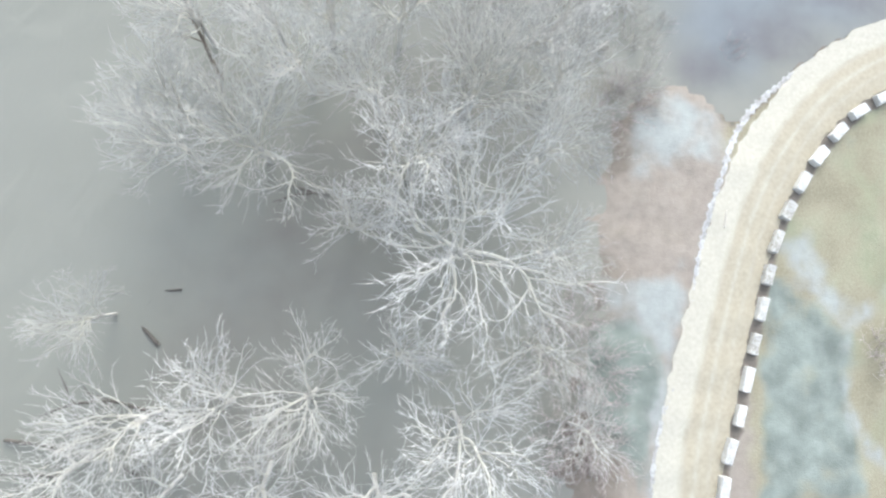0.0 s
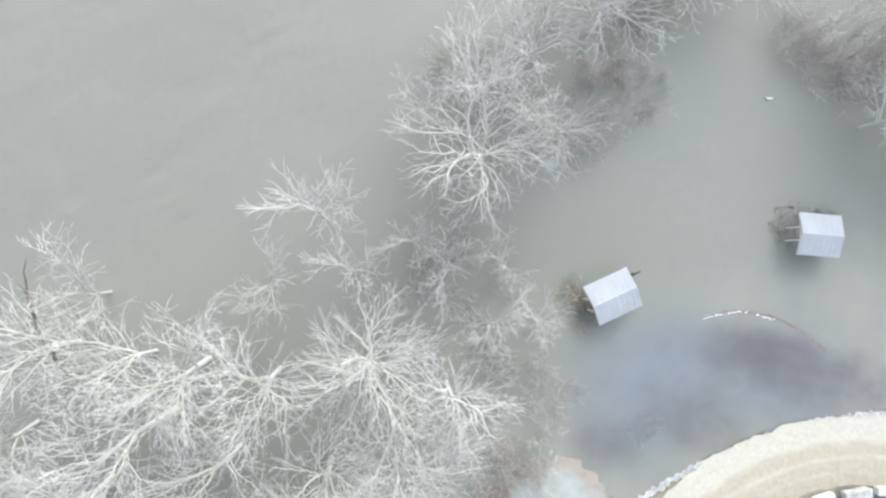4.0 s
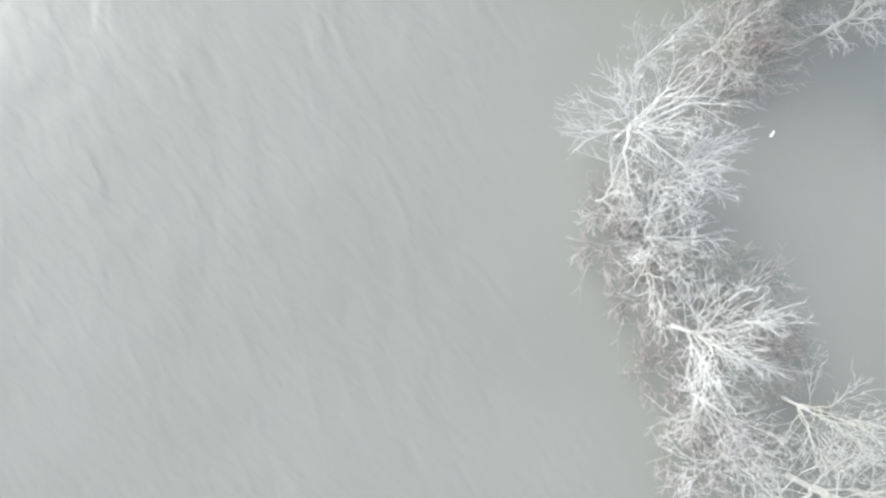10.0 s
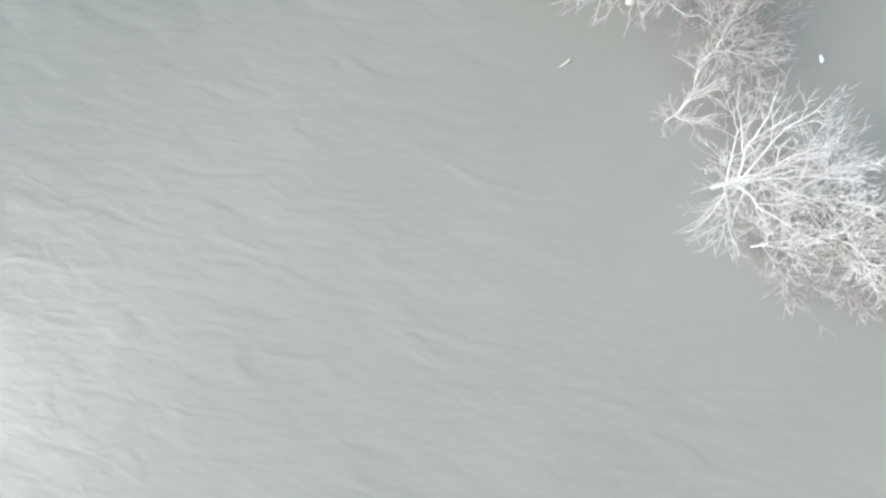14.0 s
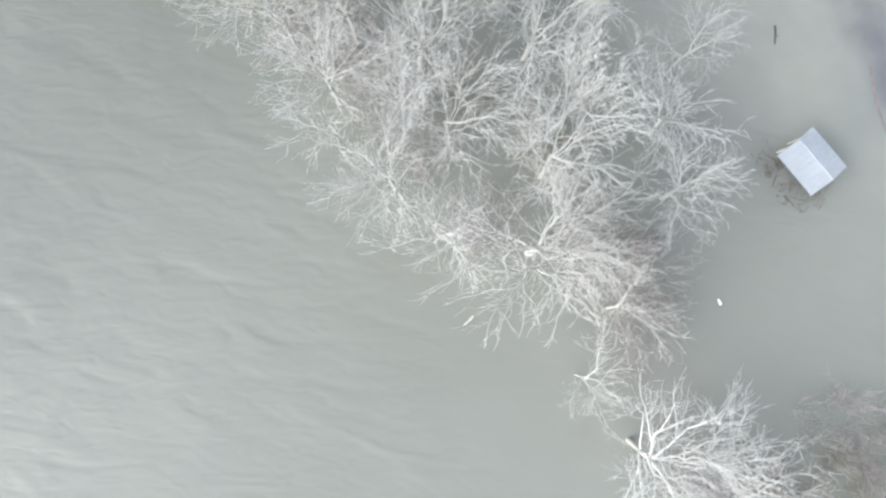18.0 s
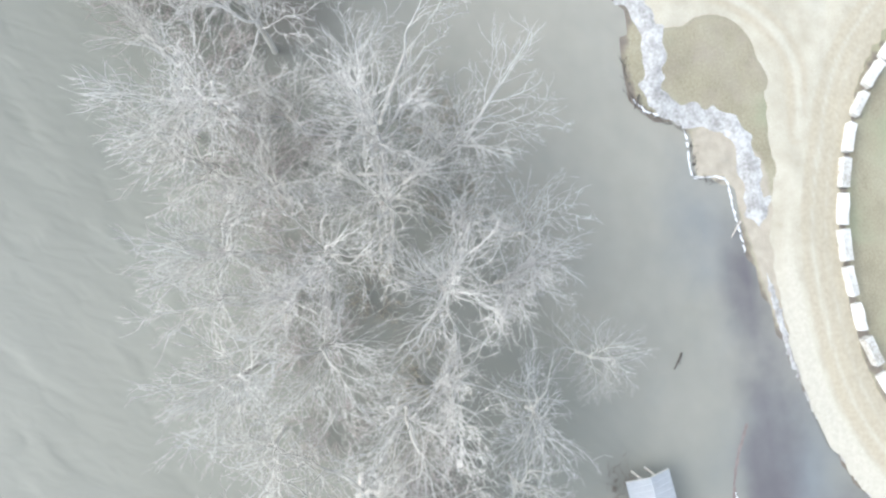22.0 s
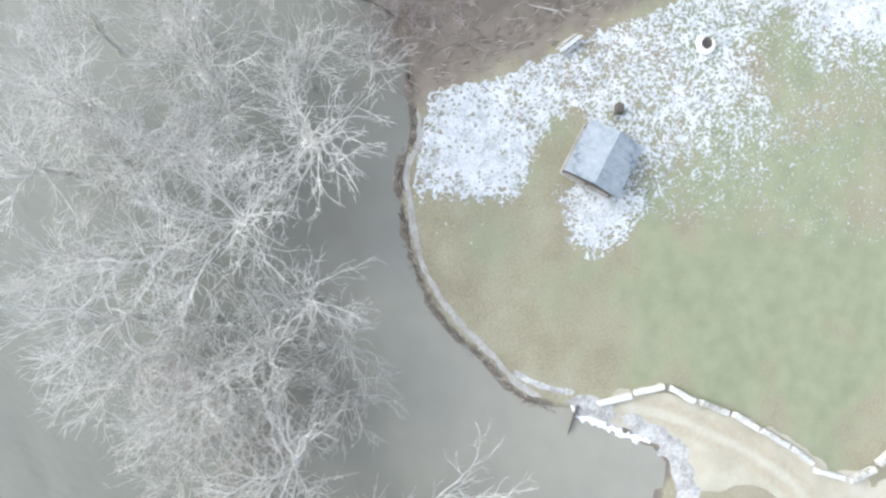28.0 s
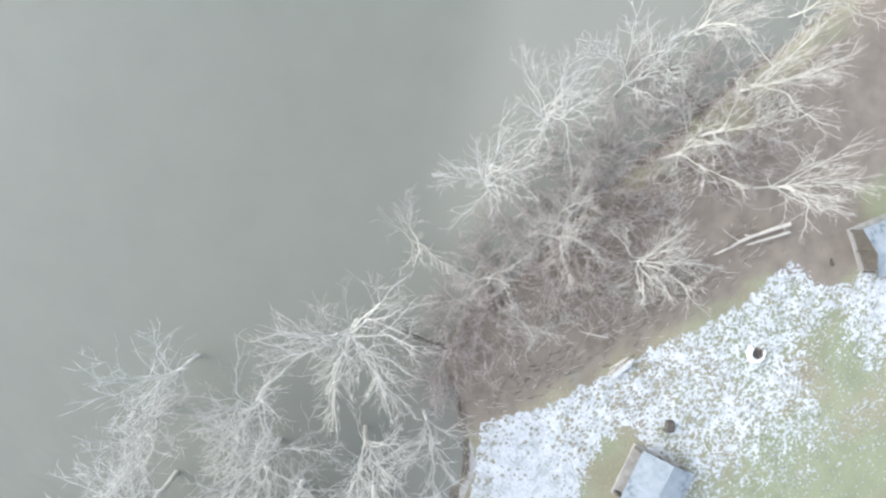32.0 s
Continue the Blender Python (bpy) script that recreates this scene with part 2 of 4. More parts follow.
def water_material():
    """Silty flood water: opaque with mud, glossy, with wind ripples of three sizes."""
    m = bpy.data.materials.new("silty_flood_water")
    m.use_nodes = True
    t = m.node_tree
    bsdf = t.nodes["Principled BSDF"]
    bsdf.inputs["Roughness"].default_value, bsdf.inputs["IOR"].default_value = 0.24, 1.33
    bsdf.inputs["Specular IOR Level"].default_value = 0.4
    co = t.nodes.new("ShaderNodeTexCoord")
    n = t.nodes.new("ShaderNodeTexNoise")
    n.inputs["Scale"].default_value, n.inputs["Detail"].default_value = 0.05, 4.0
    t.links.new(co.outputs["Object"], n.inputs["Vector"])
    ramp = t.nodes.new("ShaderNodeValToRGB")
    a, b = ramp.color_ramp.elements
    a.position, a.color = 0.35, (0.2, 0.2, 0.172, 1)
    b.position, b.color = 0.65, (0.216, 0.216, 0.189, 1)
    t.links.new(n.outputs[0], ramp.inputs[0])
    t.links.new(ramp.outputs[0], bsdf.inputs["Base Color"])
    zoned(m, "grove_tone", (0.158, 0.146, 0.128), 0.2, 1.0, 0.3, 0.3, 0.05, 0.5)
    zoned(m, "silt", (0.27, 0.26, 0.222), 0.2, 1.0, 0.2, 0.25, 0.04, 0.5)
    zoned(m, "channel", (0.158, 0.162, 0.14), 0.0, 1.0, 0.1, 0.1, 0.03, 0.3)
    zoned(m, "melt", (0.168, 0.183, 0.192), 0.0, 1.0, 0.22, 0.35, 0.06, 0.4)
    zoned(m, "deep_and_shade", (0.118, 0.112, 0.118), 0.1, 1.1, 0.3, 0.4, 0.06, 0.4)
    heights = None
    for scale, stretch, turn, weight in ((0.42, 2.4, -36, 1.0), (0.95, 2.2, -30, 0.34), (2.4, 1.8, -46, 0.025)):
        mp = t.nodes.new("ShaderNodeMapping")
        mp.inputs["Rotation"].default_value = (0, 0, radians(turn))
        mp.vector_type = "TEXTURE"
        mp.inputs["Scale"].default_value = (1.0, stretch, 1.0)
        w = t.nodes.new("ShaderNodeTexNoise")
        w.inputs["Scale"].default_value, w.inputs["Detail"].default_value, w.inputs["Distortion"].default_value = scale, 1.0, 0.7
        t.links.new(co.outputs["Object"], mp.inputs[0])
        t.links.new(mp.outputs[0], w.inputs["Vector"])
        k = t.nodes.new("ShaderNodeMath")
        k.operation = "MULTIPLY_ADD"
        k.inputs[1].default_value = weight
        t.links.new(w.outputs[0], k.inputs[0])
        if heights:
            t.links.new(heights, k.inputs[2])
        else:
            k.inputs[2].default_value = 0
        heights = k.outputs[0]
    calm = t.nodes.new("ShaderNodeAttribute")
    calm.attribute_name = "wind"
    rough = t.nodes.new("ShaderNodeMath")
    rough.operation = "MULTIPLY"
    t.links.new(heights, rough.inputs[0])
    t.links.new(calm.outputs["Fac"], rough.inputs[1])
    bump = t.nodes.new("ShaderNodeBump")
    bump.inputs["Strength"].default_value, bump.inputs["Distance"].default_value = 1.0, 0.15
    t.links.new(rough.outputs[0], bump.inputs["Height"])
    t.links.new(bump.outputs[0], bsdf.inputs["Normal"])
    return m


WATER = water_material()


# ---- building helpers ----
def mesh_of(name, verts, faces, mat, smooth=False):
    me = bpy.data.meshes.new(name)
    me.from_pydata([tuple(v) for v in verts], [], faces)
    me.materials.append(mat)
    if smooth:
        me.polygons.foreach_set("use_smooth", [True] * len(me.polygons))
    return me


def part(name, data, mat=None, parent=None, label=""):
    """A mesh object, from a bmesh or a mesh, under a thing or a part."""
    if isinstance(data, bmesh.types.BMesh):
        me = bpy.data.meshes.new(name)
        data.to_mesh(me)
        data.free()
        me.materials.append(mat)
        data = me
    ob = new(name, data)
    if parent:
        ob.parent = parent
    return tagged(ob, label)


def empty(name, m=None):
    ob = new(name)
    if m:
        ob.matrix_basis = m
    return ob


def box(sx, sy, sz, at=(0, 0, 0), bevel=0.02, turn=None, rough=0.0, seed=0):
    bm = bmesh.new()
    bmesh.ops.create_cube(bm, size=1.0)
    bmesh.ops.scale(bm, vec=(sx, sy, sz), verts=bm.verts)
    if bevel:
        bmesh.ops.bevel(bm, geom=bm.edges, offset=bevel, segments=1, affect="EDGES", clamp_overlap=True)
    if rough:
        rng = random.Random(seed)
        for v in bm.verts:
            v.co += Vector((rng.uniform(-1, 1), rng.uniform(-1, 1), rng.uniform(-1, 1))) * rough
    m = Matrix.Translation(at)
    if turn:
        m = m @ turn
    bmesh.ops.transform(bm, matrix=m, verts=bm.verts)
    return bm


def smooth01(a, b, v):
    u = np.clip((np.asarray(v, float) - a) / (b - a), 0, 1)
    return u * u * (3 - 2 * u)


def rounded(points, step=0.8, closed=False):
    """A smooth curve through a few plan points, as short straight steps."""
    p = [np.array(q, float) for q in points]
    ext = [p[-1], *p, p[0], p[1]] if closed else [2 * p[0] - p[1], *p, 2 * p[-1] - p[-2]]
    out = []
    for a, b, c, d in zip(ext, ext[1:], ext[2:], ext[3:]):
        n = max(2, int(np.linalg.norm(c - b) / step))
        for k in range(n):
            u = k / n
            out.append(0.5 * (2 * b + (c - a) * u + (2 * a - 5 * b + 4 * c - d) * u**2 + (3 * b - a - 3 * c + d) * u**3))
    if not closed:
        out.append(p[-1])
    return np.array(out)


def near(curve, x, y):
    """Distance to a curve of short steps, and the share of the way along it."""
    a, b = curve[:-1], curve[1:]
    best, where = np.full(np.shape(x), 1e9), np.zeros(np.shape(x))
    for k, (p, q) in enumerate(zip(a, b)):
        d = q - p
        u = np.clip(((x - p[0]) * d[0] + (y - p[1]) * d[1]) / (d @ d + 1e-9), 0, 1)
        r = np.hypot(x - p[0] - u * d[0], y - p[1] - u * d[1])
        closer = r < best
        best, where = np.where(closer, r, best), np.where(closer, (k + u) / len(a), where)
    return best, where


def inside(poly, x, y):
    hit = np.zeros(np.shape(x), bool)
    for (x1, y1), (x2, y2) in zip(poly, np.roll(poly, -1, 0)):
        if y1 != y2:
            hit ^= ((y1 > y) != (y2 > y)) & (x < (x2 - x1) * (y - y1) / (y2 - y1) + x1)
    return hit


def signed(poly, x, y):
    """Metres inside a closed outline, negative outside."""
    d, _ = near(np.vstack([poly, poly[:1]]), x, y)
    return np.where(inside(poly, x, y), d, -d)


def rug(x, y, size, seed=0.0):
    """Smooth uneven values about -1..1 over the plan."""
    s = 1 / size
    v = np.zeros(np.shape(x))
    rng = np.random.RandomState(int(seed * 10) + 7)
    for k in range(7):
        a, f, ph = rng.uniform(0, 6.28), s * rng.uniform(0.6, 2.2), rng.uniform(0, 6.28)
        v += np.sin((x * math.cos(a) + y * math.sin(a)) * f * 6.28 + ph + 1.5 * np.sin((x * math.sin(a) - y * math.cos(a)) * f * 3.1 + ph * 2))
    return v / 4.0


def sheet(name, field, bounds, cell, height, mat):
    """A thin cover over the plan where field is above zero; its rim follows the zero line."""
    x0, y0, x1, y1 = bounds
    gx, gy = np.arange(x0, x1 + cell, cell), np.arange(y0, y1 + cell, cell)
    X, Y = np.meshgrid(gx, gy, indexing="ij")
    V = field(X, Y)
    up = V > 0
    keep = up[:-1, :-1] | up[1:, :-1] | up[:-1, 1:] | up[1:, 1:]
    fx, fy = np.gradient(V, cell)
    g2 = np.maximum(fx**2 + fy**2, 0.05)
    mx, my = np.clip(-V * fx / g2, -cell, cell), np.clip(-V * fy / g2, -cell, cell)
    X2, Y2 = np.where(up, X, X + mx), np.where(up, Y, Y + my)
    Z = height(X2, Y2, np.maximum(V, 0))
    use = np.zeros(X.shape, bool)
    for a, b in ((0, 0), (1, 0), (0, 1), (1, 1)):
        use[a : use.shape[0] - 1 + a, b : use.shape[1] - 1 + b] |= keep
    ids = np.full(X.shape, -1)
    ids[use] = np.arange(use.sum())
    i, j = np.nonzero(keep)
    faces = np.stack([ids[i, j], ids[i + 1, j], ids[i + 1, j + 1], ids[i, j + 1]], 1)
    me = mesh_of(name, np.stack([X2[use], Y2[use], Z[use]], 1), faces.tolist(), mat, True)
    return me, X2[use], Y2[use]


def attribute(me, name, values):
    me.attributes.new(name, "FLOAT", "POINT").data.foreach_set("value", np.asarray(values, np.float32))


# ---- the plan ----
SHORE = rounded([(15, -300), (13, -60), (13.5, -20), (14.7, -8), (16.3, -3.5), (17.5, 3.7), (18.2, 9), (19.8, 14.5), (22.5, 17.2), (26.7, 17.6), (29.8, 14.8),
    (32.2, 16.0), (35.6, 18.9), (39.1, 21.4), (43.5, 23.5), (48.7, 25.4), (54.2, 26.9), (59.7, 28.2), (65.0, 28.9), (65.6, 31.6), (69.4, 31.7), (70.6, 34.4),
    (72.4, 36.1), (76.4, 36.6), (79.3, 35.6), (81.2, 38), (82.6, 41.5), (83, 44.8), (83.6, 47.7), (85.7, 50.3), (87.9, 53.3), (90.5, 55.7), (93.7, 57.3), (97.4, 58.3),
    (99.8, 58.8), (102.2, 57.9), (104.5, 58.4), (107.6, 59), (110.5, 60.3), (113.5, 58.5), (117.5, 54.2), (123, 50), (128, 44.5), (134, 38.5), (160, 10)], 1.0)
LAND = np.vstack([SHORE, [(330, -160), (330, -700), (15, -700)]])
LOOP = rounded([(22.6, -60), (22.4, -30), (23.4, -15.6), (26.0, -6), (28.2, 0.6), (30.8, 7), (34.5, 13), (39.3, 17.9), (46, 21.6), (53, 23.0), (60, 23.1), (67, 21.4), (74, 18.6), (79.5, 13.6), (86, 5), (93, -6), (100, -30)], 1.2)
BRANCH = rounded([(68, 22.5), (74, 22.0), (78.4, 24.8), (80.9, 29), (82.4, 33), (83.4, 36.5), (83.6, 39.4)], 1.0)
KNOLL = (74.9, 28.9, 4.0)
BLOCK_LINE = rounded([(25.2, -36), (25.4, -26), (26.3, -15.5), (28.1, -10.2), (30.1, -4.2), (32.8, 4.1), (36.1, 9.7), (40.6, 14.6), (44.4, 16.9), (50.4, 19.2), (56.3, 20.1), (62.1, 19.7), (67.9, 18.1), (72.4, 15.2), (76, 11.5), (80, 5)], 0.3)


def land_height(x, y):
    d = signed(LAND, x, y) + (1.1 * rug(x, y, 4.5, 21) + 0.5 * rug(x, y, 1.6, 22)) * smooth01(24, 20, x) * smooth01(22, 15, y)
    z = np.where(d > 0, 0.05 + 0.3 * smooth01(0, 4.5, d), -0.06 - 1.6 * smooth01(0, 9, -d))
    return z + 0.05 * rug(x, y, 7.0, 1) * smooth01(0.5, 3, np.abs(d))


# ground: one sheet, fine where the camera flies, coarse out to the horizon
fine_x = np.r_[-1800, -700, -300, -150, np.arange(-70, 172, 0.8), 200, 300, 700, 1800]
fine_y = np.r_[-1800, -700, -300, -120, np.arange(-48, 112, 0.8), 150, 300, 700, 1800]
GX, GY = np.meshgrid(fine_x, fine_y, indexing="ij")
GZ = land_height(GX, GY)


def surface(x, y):
    """The ground's height, as its mesh has it."""
    x, y = np.asarray(x, float), np.asarray(y, float)
    i = np.clip(np.searchsorted(fine_x, x) - 1, 0, len(fine_x) - 2)
    j = np.clip(np.searchsorted(fine_y, y) - 1, 0, len(fine_y) - 2)
    u, v = (x - fine_x[i]) / (fine_x[i + 1] - fine_x[i]), (y - fine_y[j]) / (fine_y[j + 1] - fine_y[j])
    return GZ[i, j] * (1 - u) * (1 - v) + GZ[i + 1, j] * u * (1 - v) + GZ[i, j + 1] * (1 - u) * v + GZ[i + 1, j + 1] * u * v


def ground_height(x, y):
    return float(surface(x, y))


nx, ny = GX.shape
ids = np.arange(nx * ny).reshape(nx, ny)
quads = np.stack([ids[:-1, :-1], ids[1:, :-1], ids[1:, 1:], ids[:-1, 1:]], -1).reshape(-1, 4)
gx, gy = GX.ravel(), GY.ravel()
me = mesh_of("ground", np.stack([gx, gy, GZ.ravel()], 1), quads.tolist(), GRASS, True)
inland = signed(LAND, gx, gy)
bank = np.exp(-((near(rounded([(109, 61.0), (113, 54.0), (117.2, 47.0), (122, 40.4), (127, 34.5), (138, 25)]), gx, gy)[0] / 6.0) ** 4))
woods = np.exp(-((np.hypot(gx - 16, gy + 1) / 5.0) ** 4)) + np.exp(-((np.hypot(gx - 18.5, gy - 14) / 4.5) ** 4)) + np.exp(-(((gx - 14) / 4.5) ** 4)) * smooth01(2, -4, gy)
attribute(me, "green", 0.3 + 0.3 * rug(gx, gy, 16, 3) + 0.35 * smooth01(46, 34, gy) * smooth01(80, 90, gx) - 1.2 * smooth01(31, 28, gx) + 0.35 * np.exp(-(((gx - 92) / 11) ** 2 + ((gy - 28) / 10) ** 2)) - 0.9 * np.exp(-((np.hypot(gx - KNOLL[0], gy - KNOLL[1]) / 5) ** 4)) - 0.5 * smooth01(6, 0, inland))
dirt = np.exp(-((np.hypot(gx - 121, (gy - 31.3) * 0.9) / 3.6) ** 4))
attribute(me, "litter", np.clip(bank + woods + dirt, 0, 1))
flats = [[(20.6, 16.1), (25.9, 17.4), (29.4, 14.4), (28.0, 10.9), (24.4, 10.9), (20.8, 9.8)], [(16.4, 1.5), (21.5, 1.1), (24.6, 2.6), (24.0, -2.4), (18.5, -3.0)], [(33.0, 4.4), (35.9, 4.8), (39.6, -2.1), (38.0, -3.0), (34.3, 0.4)], [(22.6, 0), (24.2, 0), (22.0, -12), (20.6, -18), (19.6, -17)]]
frost = sum(0.8 * smooth01(-1.6, 1.4, signed(np.array(f), gx, gy)) for f in flats)
attribute(me, "frost", np.clip(frost + 0.6 * np.exp(-(((np.hypot(gx - 46, gy + 8) - 8) / 0.9) ** 2)), 0, 1))
pools = [[(32.2, 1.2), (39.2, -3.5), (38.3, -9.5), (39.2, -17), (29.4, -17), (30.7, -5.6)], [(16.3, -2.4), (23.0, -1.8), (21.6, -8.9), (20.0, -15.8), (15.2, -7.8)]]
attribute(me, "wet", np.clip(sum(smooth01(-1.2, 1.0, signed(np.array(f), gx, gy)) for f in pools), 0, 1))
attribute(me, "silted", 0.9 * smooth01(31, 28, gx) + 0.42 * np.exp(-((np.hypot(gx - KNOLL[0], gy - KNOLL[1]) / 6) ** 4)))
sandy = np.exp(-((np.hypot((gx - 67.2) * 0.9, gy - 29.8) / 2.6) ** 4)) + np.exp(-((near(rounded([(66, 27.4), (61, 26.6), (54, 25.2)]), gx, gy)[0] / 1.6) ** 4))
attribute(me, "sand", np.clip(sandy, 0, 1))
# Ground colour is darker in a narrow strip along the stone blocks.
block_strip = 0.95 * np.exp(-((near(BLOCK_LINE[::3], gx, gy)[0] / 0.75) ** 4))
attribute(me, "mud", np.maximum(block_strip, smooth01(0.9, 0.2, inland) * smooth01(26, 31, gx) * (1 - np.clip(sandy, 0, 1))))
tagged(new("ground", me), "dry winter grass with green patches, leaf litter and muddy shore", "ground", kind="structure")

# flood water
wx = np.r_[-1800, -500, -200, np.arange(-90, 180, 1.5), 250, 500, 1800]
wy = np.r_[-1800, -500, -200, np.arange(-60, 130, 1.5), 200, 500, 1800]
WX, WY = np.meshgrid(wx, wy, indexing="ij")
nx, ny = WX.shape
ids = np.arange(nx * ny).reshape(nx, ny)
quads = np.stack([ids[:-1, :-1], ids[1:, :-1], ids[1:, 1:], ids[:-1, 1:]], -1).reshape(-1, 4)
wx, wy = WX.ravel(), WY.ravel()
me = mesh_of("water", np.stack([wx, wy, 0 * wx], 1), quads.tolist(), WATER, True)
GROVE = rounded([(-14, -25), (-9, -5), (-3, 8), (4, 18), (10, 28), (14, 38), (17, 47), (23, 55), (31, 59), (40, 57), (48, 58), (58, 55), (68, 56), (79, 62), (90, 67), (101, 67), (110, 63)])
grove, _ = near(GROVE, wx, wy)
off = signed(LAND, wx, wy)
blob = lambda x, y, rx, ry: np.exp(-(((wx - x) / rx) ** 2 + ((wy - y) / ry) ** 2))
south, east = smooth01(26, 12, wy), smooth01(72, 84, wx)
# Water turns darker and browner near the grove line, fading with distance.
attribute(me, "grove_tone", (0.5 - 0.2 * smooth01(40, 48, wx) * smooth01(84, 74, wx) + 0.2 * east + 0.04 * south) * np.exp(-((grove / (7.0 + 7.0 * south + 4.0 * east)) ** 2)) + 0.06 * rug(wx, wy, 12, 5))
attribute(me, "melt", np.clip(0.9 * blob(30, 23.5, 4.5, 6) + 0.75 * blob(39, 27, 10, 4.5) + 0.5 * blob(62, 31, 6, 3.5) + 0.15 * blob(75, 38, 6, 3) + 0.12 * blob(56, 36, 14, 8), 0, 1))
attribute(me, "silt", np.clip((1.0 * blob(79, 40, 4, 4) + 0.6 * blob(66, 34, 4, 3) + (0.6 + 0.2 * smooth01(42, 50, wx)) * smooth01(20, 10, -off) * smooth01(1, 6, grove)) * smooth01(95, 88, wx) * (1 - 0.8 * blob(36, 25, 14, 8)) + 0.55 * blob(60, 44, 12, 5), 0, 1))
# Last two blobs put the flooded shelter's shade and reflection into the water colour.
attribute(me, "deep_and_shade", np.clip(0.9 * blob(40, 29.4, 5.0, 2.0) + 0.7 * blob(46, 27.6, 10, 3.2) + 0.8 * blob(27.5, 19.5, 3, 2.6) + 0.75 * blob(35, 22.5, 4.5, 3) + 0.8 * blob(57.5, 29.0, 5, 1.8) + 0.4 * blob(109, 61.5, 3, 2.5) + 0.6 * blob(40.6, 40.6, 1.7, 1.7) + 0.5 * blob(43.8, 41.2, 1.6, 1.4), 0, 1))
attribute(me, "channel", 0.85 * smooth01(50, 88, wx + 0.25 * wy - 12) * smooth01(60, 68, wy + 0.12 * np.maximum(wx - 90, 0)))
attribute(me, "wind", (0.22 + 0.78 * smooth01(5, 18, grove) * smooth01(-4, -26, off)) * (1 - 0.75 * smooth01(88, 112, wx)))
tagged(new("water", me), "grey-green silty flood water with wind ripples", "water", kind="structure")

# gravel road: loop and branch in one sheet
def road_field(x, y):
    d1, _ = near(LOOP, x, y)
    d2, u2 = near(BRANCH, x, y)
    wob = 0.22 * rug(x, y, 3.5, 9)
    knoll = np.hypot(x - KNOLL[0], y - KNOLL[1]) - KNOLL[2]
    return np.minimum(np.maximum(np.maximum(np.maximum(2.9 - d1, 2.3 - np.hypot(x - 80.0, y - 32.0)), 2.4 - np.hypot(x - 77.9, y - 20.6)), 2.8 - 1.3 * smooth01(0.45, 1.0, u2) - d2) + wob, knoll + 0.35)


me, rx, ry = sheet("road", road_field, (14, -42, 102, 44), 0.35, lambda x, y, v: np.maximum(surface(x, y), 0.12) + 0.03 + 0.05 * smooth01(0, 1.2, v), ROAD)
d1, _ = near(LOOP, rx, ry)
d2, _ = near(BRANCH, rx, ry)
side = np.where(inside(np.vstack([LOOP, [(100, -60)]]), rx, ry), -d1, d1)
loop = smooth01(0.5, 1.5, d2 - d1 + 1.5)
streak = lambda at, wide: np.exp(-(((side - at) / wide) ** 2))
attribute(me, "rut", loop * (0.95 * smooth01(0.9, 0.3, side) - 0.5 * streak(-0.5, 0.3) - 0.3 * streak(-1.7, 0.3)) + (1 - loop) * 0.8 * np.exp(-(((d2 - 0.7) / 0.5) ** 2)) + 0.1 * rug(rx, ry, 9, 2))
attribute(me, "crown_gravel", loop * (1.0 * smooth01(0.5, 1.2, side) * smooth01(66, 50, rx) + 0.55 * streak(-0.5, 0.22) + 0.4 * streak(-1.7, 0.25) + 0.35 * streak(1.6, 0.4)) + (1 - loop) * 0.7 * np.exp(-((d2 / 0.4) ** 2)))
tagged(new("road", me), "pale limestone gravel road with wheel ruts", "road", kind="structure")


# ---- trees ----
def tube(V, F, pts, radii, sides):
    """Adds a tapered tube along pts; it ends in a point."""
    pts = np.array(pts)
    n = len(pts)
    t = np.gradient(pts, axis=0)
    t /= np.linalg.norm(t, axis=1, keepdims=True) + 1e-9
    ref = np.array([0.31, 0.83, 0.46]) if abs(t[0][2]) > 0.8 else np.array([0, 0, 1.0])
    a = np.cross(t, ref)
    a /= np.linalg.norm(a, axis=1, keepdims=True) + 1e-9
    b = np.cross(t, a)
    base = len(V)
    for k in range(n - 1):
        for s in range(sides):
            w = 2 * math.pi * s / sides
            V.append(pts[k] + radii[k] * (math.cos(w) * a[k] + math.sin(w) * b[k]))
    V.append(pts[-1])
    for k in range(n - 2):
        for s in range(sides):
            p, q = base + k * sides + s, base + k * sides + (s + 1) % sides
            F.append((p, q, q + sides, p + sides))
    for s in range(sides):
        p = base + (n - 2) * sides
        F.append((p + s, p + (s + 1) % sides, base + (n - 1) * sides))


def unit(v):
    return v / (np.linalg.norm(v) + 1e-9)


def limb(rng, start, way, length, steps, bend, rise):
    pts, p, d = [start], np.array(start, float), unit(np.array(way, float))
    for _ in range(steps):
        d = unit(d + rng.normal(0, bend, 3) + np.array([0, 0, rise]))
        p = p + d * length / steps
        pts.append(p.copy())
    return pts


def side_way(rng, along, angle):
    side = np.cross(along, rng.normal(0, 1, 3))
    return unit(along * math.cos(angle) + unit(side) * math.sin(angle))


